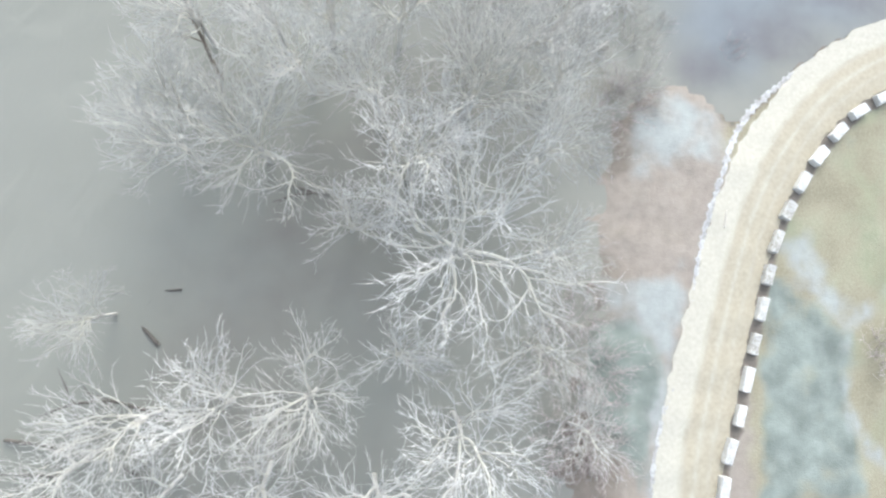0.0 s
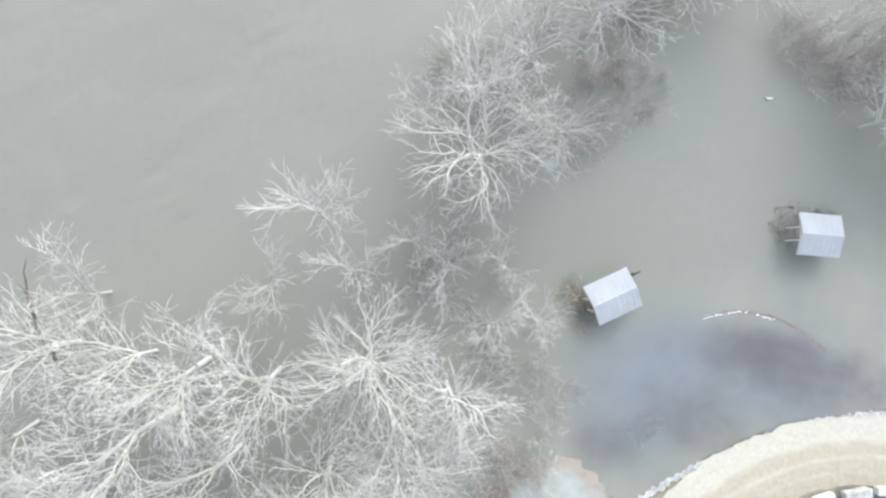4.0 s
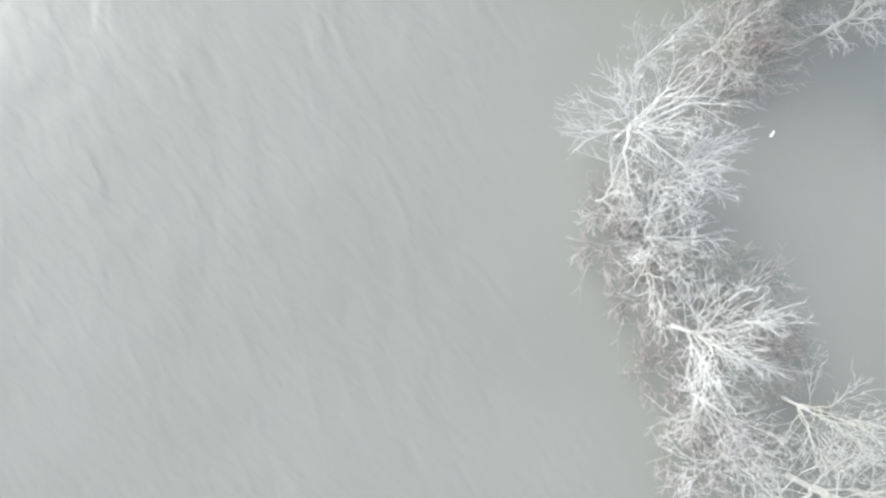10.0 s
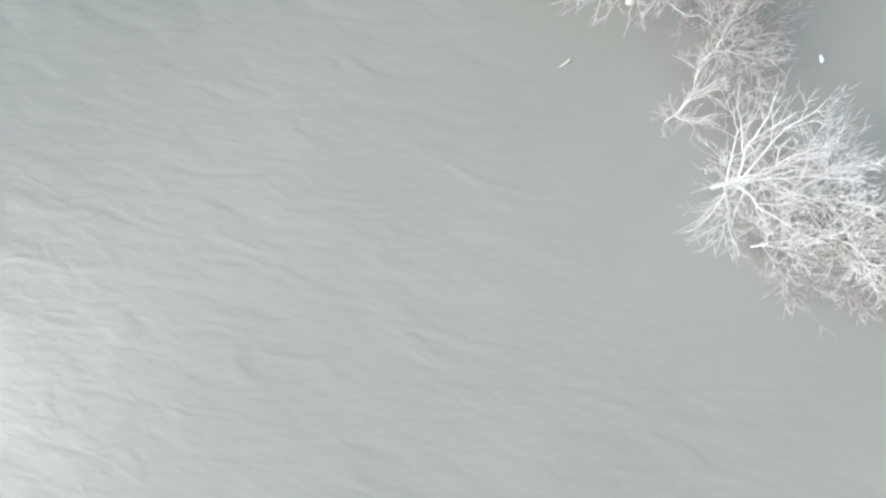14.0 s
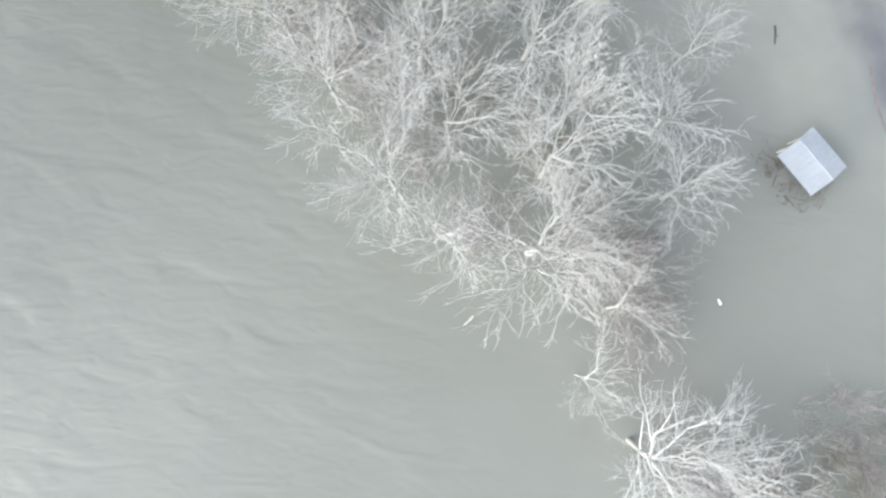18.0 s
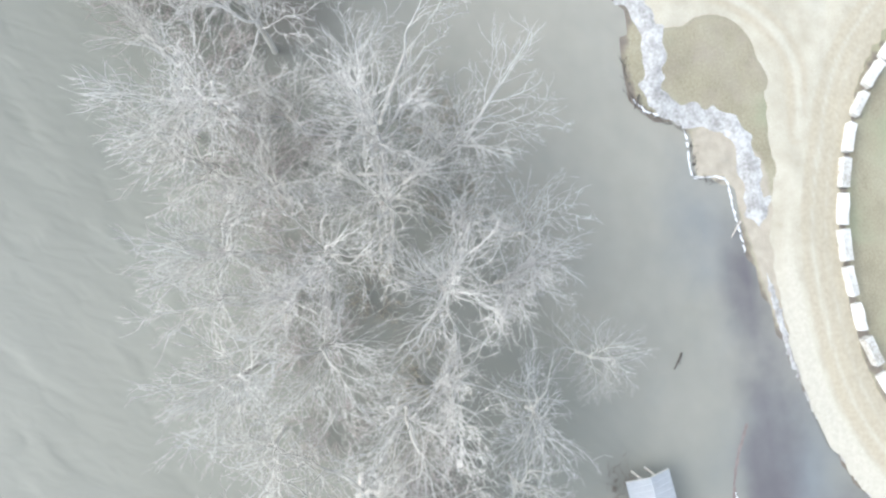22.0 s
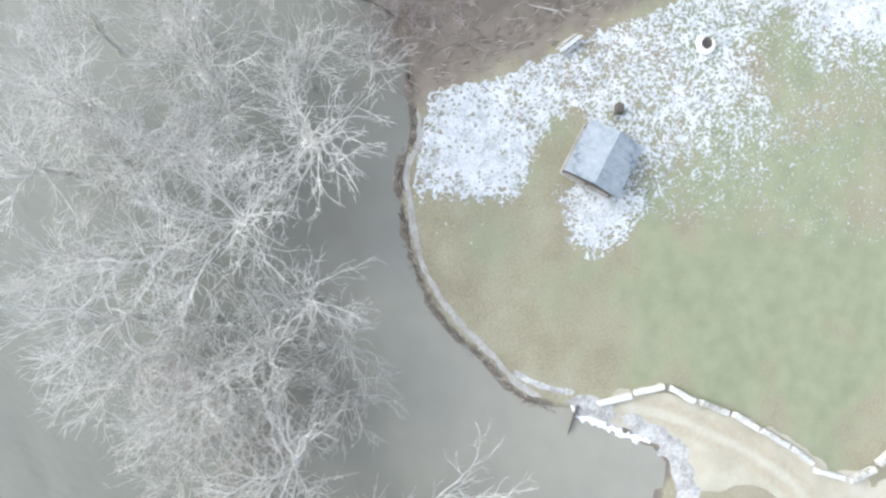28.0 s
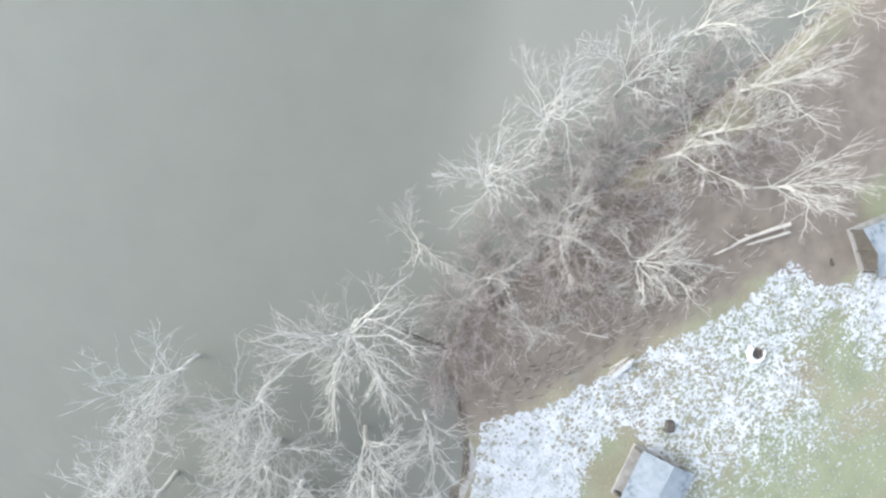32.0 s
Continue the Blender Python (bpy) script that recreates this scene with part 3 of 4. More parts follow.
def tree_meshes(seed, tall, wide, limbs=6, fork=0.33, dense=1.0, bark=None, twig=None):
    """A bare broadleaf tree: limbs fan out of a fork and arch up into a dome, each feathered with side branches, shoots and twigs."""
    rng = np.random.RandomState(seed)
    KV, KF, V, F, TV, TF = [], [], [], [], [], []
    hub_z = tall * fork
    girth = 0.0125 * tall * (wide / 5.5) ** 0.4
    trunk = limb(rng, np.array([0, 0, -0.5]), (rng.normal(0, 0.05), rng.normal(0, 0.05), 1), hub_z + 0.5, 6, 0.035, 0.05)
    tube(KV, KF, trunk + [trunk[-1] + (trunk[-1] - trunk[-2]) * 0.25], [girth * f for f in (1.6, 1.25, 1.15, 1.1, 1.05, 1.0, 0.9, 0)], 8)
    gap, part_of = (0.72, 0.62, 0.74), (0.78, 0.7, 0.55)
    golden = 2.4

    def branch(start, way, length, thick, level, aim):
        steps = max(2, int(length / (0.45 if level < 2 else 0.36)))
        pts, d = [np.array(start, float)], unit(np.array(way, float))
        for k in range(steps):
            d = unit(d + rng.normal(0, (0.19, 0.19, 0.17, 0.12)[level], 3) + (0.17, 0.07, 0.03, 0.03)[level] * aim + np.array([0, 0, 0.02]))
            pts.append(pts[-1] + d * length / steps)
        thin = 0.011 if level < 3 else 0.009
        radii = [thick + (thin - thick) * (k / steps) ** 0.8 for k in range(steps)] + [0]
        big = thick > 0.034
        tube(V if big else TV, F if big else TF, pts, radii, 6 if thick > 0.09 else (4 if big else 3))
        if level == 3:
            return
        roll, at = rng.uniform(0, 6.28), length * (0.24, 0.14, 0.12)[level] * rng.uniform(0.7, 1.3)
        while at < length * 0.97:
            k = min(int(at / length * steps), steps - 1)
            f = at / length
            p = pts[k] + (pts[k + 1] - pts[k]) * (at / length * steps - k)
            along = unit(pts[k + 1] - pts[k])
            side = np.cross(along, np.array([math.cos(roll), math.sin(roll), 0.3]))
            out = unit(p * np.array([1, 1, 0]) + np.array([0, 0, 0.3 * wide]))
            side = unit(unit(side) + 0.3 * out)
            angle = rng.uniform(0.55, 1.05) if level < 2 else rng.uniform(0.4, 0.9)
            long = (length * part_of[level] * (1 - f) + (0.9, 0.5, 0.42)[level]) * rng.uniform(0.55, 1.12)
            if level == 2:
                long = rng.uniform(0.4, 0.95)
            way = unit(along * math.cos(angle) + side * math.sin(angle))
            radius = max(min(radii[k] * rng.uniform(0.5, 0.85), (0.09, 0.05, 0.022)[level]), 0.015)
            branch(p, way, long, radius, level + 1, out if level < 2 else unit(way + out))
            roll += golden + rng.normal(0, 0.3)
            at += gap[level] / dense * rng.uniform(0.6, 1.4)

    turn = rng.uniform(0, 6.28)
    for k in range(limbs):
        w = turn + golden * k + rng.normal(0, 0.22)
        share = ((k + 0.4) / limbs) ** 0.42
        span, up = wide * share * rng.uniform(0.85, 1.08), (tall - hub_z) * math.sqrt(max(0.06, 1 - (0.9 * share) ** 2)) * rng.uniform(0.9, 1.05)
        goal = np.array([math.cos(w) * span, math.sin(w) * span, max(up, 0.14 * tall)])
        way = unit(unit(goal) + np.array([0, 0, rng.uniform(-0.1, 0.25)]))
        branch(trunk[-1 - int(rng.randint(0, 3))], way, np.linalg.norm(goal) * 1.04, girth * rng.uniform(0.3, 0.72), 0, unit(goal))
    return mesh_of("trunk", KV, KF, OLDBARK, True), mesh_of("limb_work", V, F, bark or BARK, True), mesh_of("crown", TV, TF, twig or TWIG, True)


def brush_meshes(seed, tall, wide, stems, mat):
    rng = np.random.RandomState(seed)
    V, F, TV, TF = [], [], [], []
    for _ in range(stems):
        w, q = rng.uniform(0, 6.28), rng.uniform(0, 1) ** 0.5
        start = np.array([math.cos(w), math.sin(w), 0]) * q * wide * 0.55 + np.array([0, 0, -0.3])
        st = limb(rng, start, (math.cos(w) * q * 0.9, math.sin(w) * q * 0.9, 1), tall * rng.uniform(0.6, 1.1), 5, 0.16, 0.02)
        tube(V, F, st, [0.026, 0.024, 0.02, 0.016, 0.012, 0], 3)
        for i in range(1, 6):
            for _ in range(2):
                tw = limb(rng, st[i], side_way(rng, unit(st[i] - st[i - 1]), rng.uniform(0.4, 1.0)), tall * rng.uniform(0.2, 0.42), 2, 0.25, 0.05)
                tube(TV, TF, tw, [0.015, 0.012, 0], 3)
    return mesh_of("stem_clump", V, F, mat, True), mesh_of("twig_clump", TV, TF, mat, True)


# height, crown radius, limbs, share of the height below the fork, closeness of the side branches
TREE_SIZES = [(17, 8.0, 13, 0.3, 1.0), (16, 6.2, 10, 0.36, 1.0), (15, 5.6, 9, 0.36, 1.0), (12.5, 6.0, 11, 0.4, 1.0), (13.5, 5.6, 9, 0.36, 1.0), (14, 4.6, 8, 0.36, 1.0), (12.5, 4.4, 8, 0.34, 1.0),
    (12, 4.0, 7, 0.32, 1.0), (9, 3.6, 7, 0.28, 1.1), (8.5, 3.2, 6, 0.28, 1.1), (11, 3.3, 4, 0.3, 0.9), (15, 6.4, 11, 0.3, 1.0), (8, 4.6, 9, 0.2, 1.1), (17.5, 6.6, 11, 0.4, 1.0)]
SLIM = len(TREE_SIZES)
TREE_SIZES += [(14, 3.6, 4, 0.42, 0.75), (12, 3.2, 4, 0.36, 0.7)]
TREE_KINDS = [tree_meshes(100 + 7 * k, *size) for k, size in enumerate(TREE_SIZES)]
BANKSIDE = len(TREE_SIZES)
TREE_SIZES += [(8, 4.4, 9, 0.26, 0.9), (11, 3.3, 5, 0.3, 0.85), (8, 2.5, 5, 0.3, 0.9)]
TREE_KINDS += [tree_meshes(300 + 7 * k, *size, BANKBARK, BANKTWIG) for k, size in enumerate(TREE_SIZES[BANKSIDE:])]
GREYKINDS = len(TREE_SIZES)
TREE_SIZES += [(17, 8.0, 13, 0.3, 1.05), (16, 6.0, 10, 0.36, 1.05), (14, 4.6, 8, 0.36, 1.05), (12, 4.0, 7, 0.32, 1.05)]
TREE_KINDS += [tree_meshes(500 + 7 * k, *size, BANKBARK, GREYTWIG) for k, size in enumerate(TREE_SIZES[GREYKINDS:])]
rnd = random.Random(5)


def plant_tree(x, y, wide, tall, label, lean=(0.0, 0.0), kind=None, kinds=range(SLIM)):
    """wide: radius of the crown; lean: metres by which the tree leans for each metre of height; x, y is the foot of the trunk."""
    if kind is None:
        fits = sorted(kinds, key=lambda k: abs(math.log(wide / TREE_SIZES[k][1])) + abs(math.log(tall / TREE_SIZES[k][0])))
        kind = fits[0] if rnd.random() < 0.6 else fits[1]
    s, sz = 0.98 * wide / TREE_SIZES[kind][1], 0.97 * tall / TREE_SIZES[kind][0]
    t = empty("tree")
    for name, me in zip(("trunk", "limb_work", "crown"), TREE_KINDS[kind]):
        part(name, me, parent=t)
    z = max(min(ground_height(x, y), 0.8), -0.5)
    tip = Vector((lean[0] + rnd.uniform(-0.04, 0.04), lean[1] + rnd.uniform(-0.04, 0.04), 1)).to_track_quat("Z", "Y").to_matrix().to_4x4()
    t.matrix_basis = Matrix.Translation((x, y, z)) @ tip @ Matrix.Rotation(rnd.uniform(0, 6.28), 4, "Z") @ Matrix.Diagonal((s, s, sz, 1))
    return tagged(t, label, "tree", "bare trees of the flooded grove")


FLOODED = "bare pale-grey broadleaf tree standing in flood water"
# grove beside the loop road
for x, y, wide, tall in ((5.3, 3.8, 8.6, 17), (6.7, 15, 6.3, 17), (8.0, 23.0, 6.0, 16), (0, 14.8, 4.2, 14), (1.5, 20.8, 4.8, 15), (13.3, 15.9, 4.8, 13), (14.2, 22.1, 4.2, 12), (10.9, 18.4, 4.6, 14), (11.8, 10.6, 4.4, 13),
    (-8.5, 11.2, 6.0, 15), (-13.5, 10.8, 4.5, 13), (-5.2, 16.8, 4.8, 15), (2.0, 9.8, 4.8, 18), (5.2, -8.6, 5.6, 15), (-5.2, -6.4, 4.8, 15), (-11.2, -6.9, 4.6, 14), (-16, -7.4, 4.2, 13), (14.2, -9.8, 3.4, 10),
    (-19.5, -0.3, 3.0, 11), (-1, -12.8, 5.0, 14), (-12.8, 20.3, 4.8, 13), (-3.6, 20.8, 4.6, 14), (-14.5, 14.2, 4.2, 13), (-7.4, 20.6, 4.0, 13), (12.3, 3.5, 3.8, 11), (11, -3.5, 4.0, 11), (-2.5, 5.5, 3.6, 11), (-8.4, -11.4, 4.5, 13), (-14.6, -12, 4.4, 12), (-20.5, -10, 4.0, 12), (0.6, -3.6, 3.4, 12)):
    plant_tree(x, y, wide, tall, FLOODED, kinds=range(GREYKINDS, GREYKINDS + 4))
for x, y, wide, tall in ((2.3, 32.8, 3.3, 9), (-0.1, 27.1, 2.6, 8.5), (5.6, 29.2, 2.4, 7.5), (-11.6, 24.3, 3.2, 11), (16.5, 27.5, 2.8, 7), (12.4, 30.6, 2.6, 6.5), (20.4, 28.4, 2.2, 5.5), (16.4, 32.4, 2.2, 5), (9.4, 32.2, 2.2, 5.5)):
    plant_tree(x, y, wide, tall, "slender bare grey tree standing in flood water")
# spit between the river and the flooded field
for x, y, wide, tall in ((12.4, 39.4, 6.5, 14), (18.0, 42.0, 4.0, 12)):
    plant_tree(x, y, wide, tall, FLOODED, kinds=range(GREYKINDS + 1, GREYKINDS + 4))
for x, y, wide, tall in ((19.8, 52.0, 5.7, 12.5), (15.4, 48.6, 4.8, 8.5), (12.5, 45.3, 4.2, 8), (28.8, 57.8, 5.0, 11), (25.2, 56.4, 4.2, 8.5), (22.6, 55.6, 3.4, 9), 
    (40.6, 57.8, 3.4, 8.5), (8.6, 42.8, 2.6, 9.5), (26.6, 61.2, 2.8, 8)):
    plant_tree(x, y, wide, tall, FLOODED)
plant_tree(31.8, 61.6, 6.8, 11.0, "bare white-limbed round tree standing in flood water", kind=3)
# thick grove in the middle of the spit
for x, y, wide, tall in ((47.2, 60.6, 8.4, 15), (51.5, 56.8, 5.2, 16), (56.4, 66.6, 5.2, 12.5), (51.6, 65.6, 4.2, 10), (61.5, 68.4, 3.5, 10), (57.0, 61.4, 5.2, 16), (64.2, 66.8, 5.2, 13), (63.4, 60.2, 5.6, 15),
    (54.2, 53.4, 4.8, 16), (37.8, 62.4, 2.4, 9), (73.0, 68.8, 3.8, 10), (74.4, 66.2, 5.2, 14), (67.6, 63.2, 5.4, 14), (70.8, 56.4, 5.8, 15), (60.0, 53.0, 6.0, 15), (63.2, 46.6, 4.6, 8.5), (78.6, 62.8, 5.2, 13.5), (78.6, 69.8, 3.8, 12), (65.8, 56.4, 6.2, 15), (59.6, 48.9, 4.6, 12), (60.6, 63.4, 3.6, 13), (82.6, 69.6, 4.5, 12.5), (72.8, 61.6, 4.2, 13), (75.2, 56.8, 3.4, 10), (69.6, 67.4, 4.2, 12), (70.0, 51.6, 4.2, 11), (64.6, 51.6, 3.8, 11)):
    plant_tree(x, y, wide, tall, FLOODED)
for x, y, wide, tall in ((45.4, 49.8, 4.0, 9), (50.0, 47.8, 4.6, 10), (53.6, 43.4, 3.4, 7)):
    plant_tree(x, y, wide, tall, "faint grey bare tree standing in the flooded field", kinds=range(GREYKINDS + 2, GREYKINDS + 4))
# grove off the lawn's shore
for x, y, wide, tall in ((97.8, 72.0, 4.6, 11), (89.6, 63.8, 4.2, 10), (107.0, 72.8, 3.8, 11), (100.6, 69.6, 4.2, 11), (86.7, 61.0, 3.4, 10), (86.7, 65.2, 3.9, 12), (87.0, 75.6, 4.5, 12), (95.0, 68.2, 5.6, 14), (100.4, 64.4, 5.0, 14), (87.6, 70.2, 4.5, 12), (96.2, 75.5, 5.0, 13), (103.6, 71.4, 5.2, 13),
    (106.2, 61.2, 3.2, 10), (83.0, 65.0, 4.0, 10), (101.0, 78.4, 4.6, 12), (83.0, 60.4, 3.1, 8), (85.0, 68.0, 4.2, 11), (91.0, 77.6, 4.2, 12), (96.6, 81.4, 4.2, 11), (84.4, 73.4, 4.0, 11), (104.8, 65.4, 3.8, 13), (105.6, 79.0, 3.8, 12), (91.8, 72.6, 4.8, 12), (109.4, 77.4, 3.4, 12)):
    plant_tree(x, y, wide, tall, FLOODED)
plant_tree(112.6, 66.6, 6.2, 12.5, "bare round-crowned grey tree standing alone in flood water", kind=3)
for x, y, wide, tall, lean, kind in ((72.2, 56.2, 3.4, 14.8, (1.25, -0.78), SLIM), (70.0, 50.2, 2.6, 12.2, (1.24, -0.98), SLIM + 1), (69.2, 52.4, 3.2, 11.5, (0.42, -1.5), SLIM), (69.2, 58.6, 3.2, 14.0, (-0.3, -1.35), SLIM + 1), (73.4, 54.2, 1.8, 8.0, (0.5, 0.1), SLIM + 1)):
    plant_tree(x, y, wide, tall, "thin leaning bare tree reaching over flood water", lean, kind)
# river bank behind the lawn
for x, y, wide, tall in ((118.4, 46.6, 4.6, 7.5), (126.2, 45.3, 3.2, 11), (131.9, 39.7, 4.0, 11), (124.8, 37.5, 3.6, 10), (128.4, 42.1, 2.9, 10), (119.9, 53.0, 3.0, 8), (135.5, 44.0, 3.6, 10), (138, 36, 3.8, 10)):
    plant_tree(x, y, wide, tall, "bare mossy-grey broadleaf tree on the brushy river bank", kind=BANKSIDE if wide > 3.4 else BANKSIDE + 1)
for x, y, wide, tall in ((127.6, 54.2, 3.4, 11), (123.2, 57.8, 3.5, 11), (130.5, 49.1, 3.2, 10)):
    plant_tree(x, y, wide, tall, "slender bare grey tree among brush on the bank", (0.1, 0.1))
for x, y, wide, tall in ((118.6, 62.6, 2.4, 7.5), (121.6, 52.4, 2.6, 8), (116.4, 57.4, 2.4, 7), (113.2, 54.4, 2.2, 5)):
    plant_tree(x, y, wide, tall, "small bare brown-grey tree among brush on the bank", (0.1, 0.1), BANKSIDE + 2)

BRUSH_KINDS = [brush_meshes(5, 3.4, 2.6, 40, REDTWIG), brush_meshes(6, 2.8, 2.5, 40, REDTWIG), brush_meshes(8, 2.6, 2.4, 44, STRAW), brush_meshes(9, 2.2, 2.6, 26, BANKTWIG)]


def plant_brush(x, y, size, kind, label):
    b = empty("shrub")
    for name, me in zip(("stem_clump", "twig_clump"), BRUSH_KINDS[kind]):
        part(name, me, parent=b)
    b.matrix_basis = Matrix.Translation((x, y, max(ground_height(x, y), -0.3))) @ Matrix.Rotation(rnd.uniform(0, 6.28), 4, "Z") @ Matrix.Diagonal((size, size, size * rnd.uniform(0.8, 1.1), 1))
    return tagged(b, label, "shrub", "shrubs along the water")


for x, y, s in ((11, 30, 0.9), (14.2, 28.4, 0.8), (17.2, 30.6, 0.7), (20.6, 27, 0.7), (13, 33.2, 0.7), (22.2, 30.4, 0.6), (17.2, 25.6, 0.8)):
    plant_brush(x, y, s, 3, "low pale tan leafless brush standing in flood water")
for x, y, s in ((18, 22, 1), (20.6, 24, 1), (22.2, 22, 0.9), (17, 24.4, 1), (24.2, 23.4, 0.6)):
    plant_brush(x, y, s, 3, "low grey leafless brush at the flooded road's edge")
plant_brush(30.7, 21.3, 0.5, 1, "small pale leafless bush standing in meltwater")
plant_brush(42.3, -5.4, 0.95, 1, "pale pinkish leafless bush on frosty grass")
for x, y, s, k in ((17, -6, 1, 1), (14, -11, 1.1, 0), (16.5, -12, 1, 1), (20, 18, 1, 3), (23, 18.5, 0.9, 3), (18.5, 16, 1, 3), (14, -4, 1, 0), (15.5, -1, 0.9, 1), (15, -9, 1, 0), (18, 12, 0.9, 3), (20, 16, 0.9, 0), (22.5, 16, 0.7, 3), (11, 47, 1.2, 0), (13, 43.5, 1, 1), (24, 59, 1.1, 0), (27, 60, 1, 1),
    (21, 55, 1, 0), (16, 52, 1, 1), (25, 55, 1, 2), (22, 50, 0.9, 2), (41, 54, 1.1, 1), (44, 55.5, 1.2, 0), (47, 55, 1, 0), (38, 56, 1, 1)):
    plant_brush(x, y, s, k, "leafless reddish-brown brush standing in shallow water")
for x, y, s, k in ((25, 47.2, 0.8, 0), (22.6, 44, 0.8, 1), (21.5, 46.5, 0.9, 0), (24, 50, 0.9, 3), (20, 43.5, 0.9, 1), (26.6, 49.5, 0.7, 3)):
    plant_brush(x, y, s, k, "leafless reddish-brown brush standing in shallow water")
for x, y, s, k in ((58, 62.5, 1, 0), (62, 64, 1, 1), (70, 65.5, 1.1, 0), (66, 63.5, 1, 1), (51, 62, 0.9, 0), (72, 63, 1.1, 0), (76, 65.5, 1.1, 1), (80, 67, 1, 0), (84, 71, 1.1, 1), (60, 58, 0.9, 2), (66, 51, 0.9, 2), (73, 52, 0.9, 2), (54, 55, 1, 2)):
    plant_brush(x, y, s, k, "leafless brown brush under flooded trees")
for x, y, s, k in ((110, 60, 1, 0), (113, 57, 1.1, 0), (116, 56, 1.1, 1), (115, 52, 1, 3), (118, 52, 1.1, 0), (122, 51, 1.1, 0), (124, 45, 1, 3), (117, 48.5, 0.9, 3),
    (126, 41, 1, 1), (128, 46, 1.1, 0), (124, 54, 1, 1), (119, 56.5, 1, 0), (130, 37, 1, 3), (133, 41, 1.1, 0),
    (116.5, 45, 0.8, 3), (121.5, 46.5, 1, 0), (120.5, 53.5, 1, 1), (125.5, 49, 1, 0), (127, 38, 0.9, 1),
    (118.5, 45, 0.8, 1), (116, 49.5, 0.9, 1), (119.5, 50.5, 1, 0), (122.5, 48.5, 1, 1), (112, 59.5, 1, 1), (114.5, 59, 0.9, 0), (126.5, 51.5, 1, 1), (129.5, 43.5, 1, 1), (131, 48, 1, 0), (117.5, 58.5, 0.9, 1)):
    plant_brush(x, y, s, k, "leafless reddish brush on the leaf-littered bank")


# ---- limestone blocks along the road ----
def block_mesh(seed, long, wide, tall):
    bm = box(long, wide, tall, bevel=0.0)
    bmesh.ops.subdivide_edges(bm, edges=bm.edges, cuts=2, use_grid_fill=True)
    bmesh.ops.bevel(bm, geom=[e for e in bm.edges if e.is_boundary or e.calc_face_angle(0) > 0.5], offset=0.06, segments=1, affect="EDGES")
    for v in bm.verts:
        n = noise.noise_vector(v.co * 1.7 + Vector((seed * 7.1, 0, 0)))
        v.co += n * 0.09
    me = bpy.data.meshes.new("block")
    bm.to_mesh(me)
    bm.free()
    me.materials.append(STONE)
    return me


BLOCKS = [block_mesh(k, 2.5, 0.74, 0.62) for k in range(6)]
KERBS = [block_mesh(9 + k, 2.5, 0.42, 0.5) for k in range(4)]


def block_row(curve, pitch, meshes, label, group):
    steps = np.r_[0, np.cumsum(np.linalg.norm(np.diff(curve, axis=0), axis=1))]
    for k, s in enumerate(np.arange(0, steps[-1], pitch)):
        x, y = np.interp(s, steps, curve[:, 0]), np.interp(s, steps, curve[:, 1])
        x2, y2 = np.interp(s + 0.3, steps, curve[:, 0]), np.interp(s + 0.3, steps, curve[:, 1])
        b = new("stone_block", rnd.choice(meshes))
        b.matrix_basis = Matrix.Translation((x, y, ground_height(x, y) + 0.26)) @ Matrix.Rotation(math.atan2(y2 - y, x2 - x) + rnd.uniform(-0.06, 0.06), 4, "Z") @ Matrix.Diagonal((rnd.uniform(0.86, 1.06) * (0.78 if x < 48 else 1.0), rnd.uniform(0.88, 1.12) * (1.15 if x < 48 and y > 0 else 1.0), rnd.uniform(0.85, 1.1), 1))
        tagged(b, label, "stone block", group)


block_row(BLOCK_LINE, 2.95, BLOCKS,
    "rough white limestone block edging the gravel road", "blocks along the loop road")
block_row(rounded([(84.2, 40.4), (85.4, 36.9), (84.6, 33.9), (83.7, 30.5), (81.5, 25.6), (80.0, 22.9), (79.9, 20.2), (81.8, 17.6), (85, 13.5), (90, 6)], 0.3), 2.75, KERBS,
    "long low white limestone block edging the branch road", "blocks along the branch road")


# ---- shelters ----
def roof_side(long, run, rise, mat, ribs, seed):
    """One sheet-metal roof slope with raised seams, its eave at y = 0 and its ridge at y = run."""
    bm = bmesh.new()
    n = ribs * 4
    rng = random.Random(seed)
    rows = []
    for j, v in enumerate((0, 0.33, 0.66, 1)):
        row = []
        for i in range(n + 1):
            up = 0.008 if i % 4 == 0 else 0.0
            row.append(bm.verts.new((-long / 2 + long * i / n, run * v, rise * v + up + rng.uniform(-0.004, 0.004))))
        rows.append(row)
    for r0, r1 in zip(rows, rows[1:]):
        for i in range(n):
            bm.faces.new((r0[i], r0[i + 1], r1[i + 1], r1[i]))
    bmesh.ops.solidify(bm, geom=bm.faces[:], thickness=0.02)
    bmesh.ops.recalc_face_normals(bm, faces=bm.faces)
    return bm


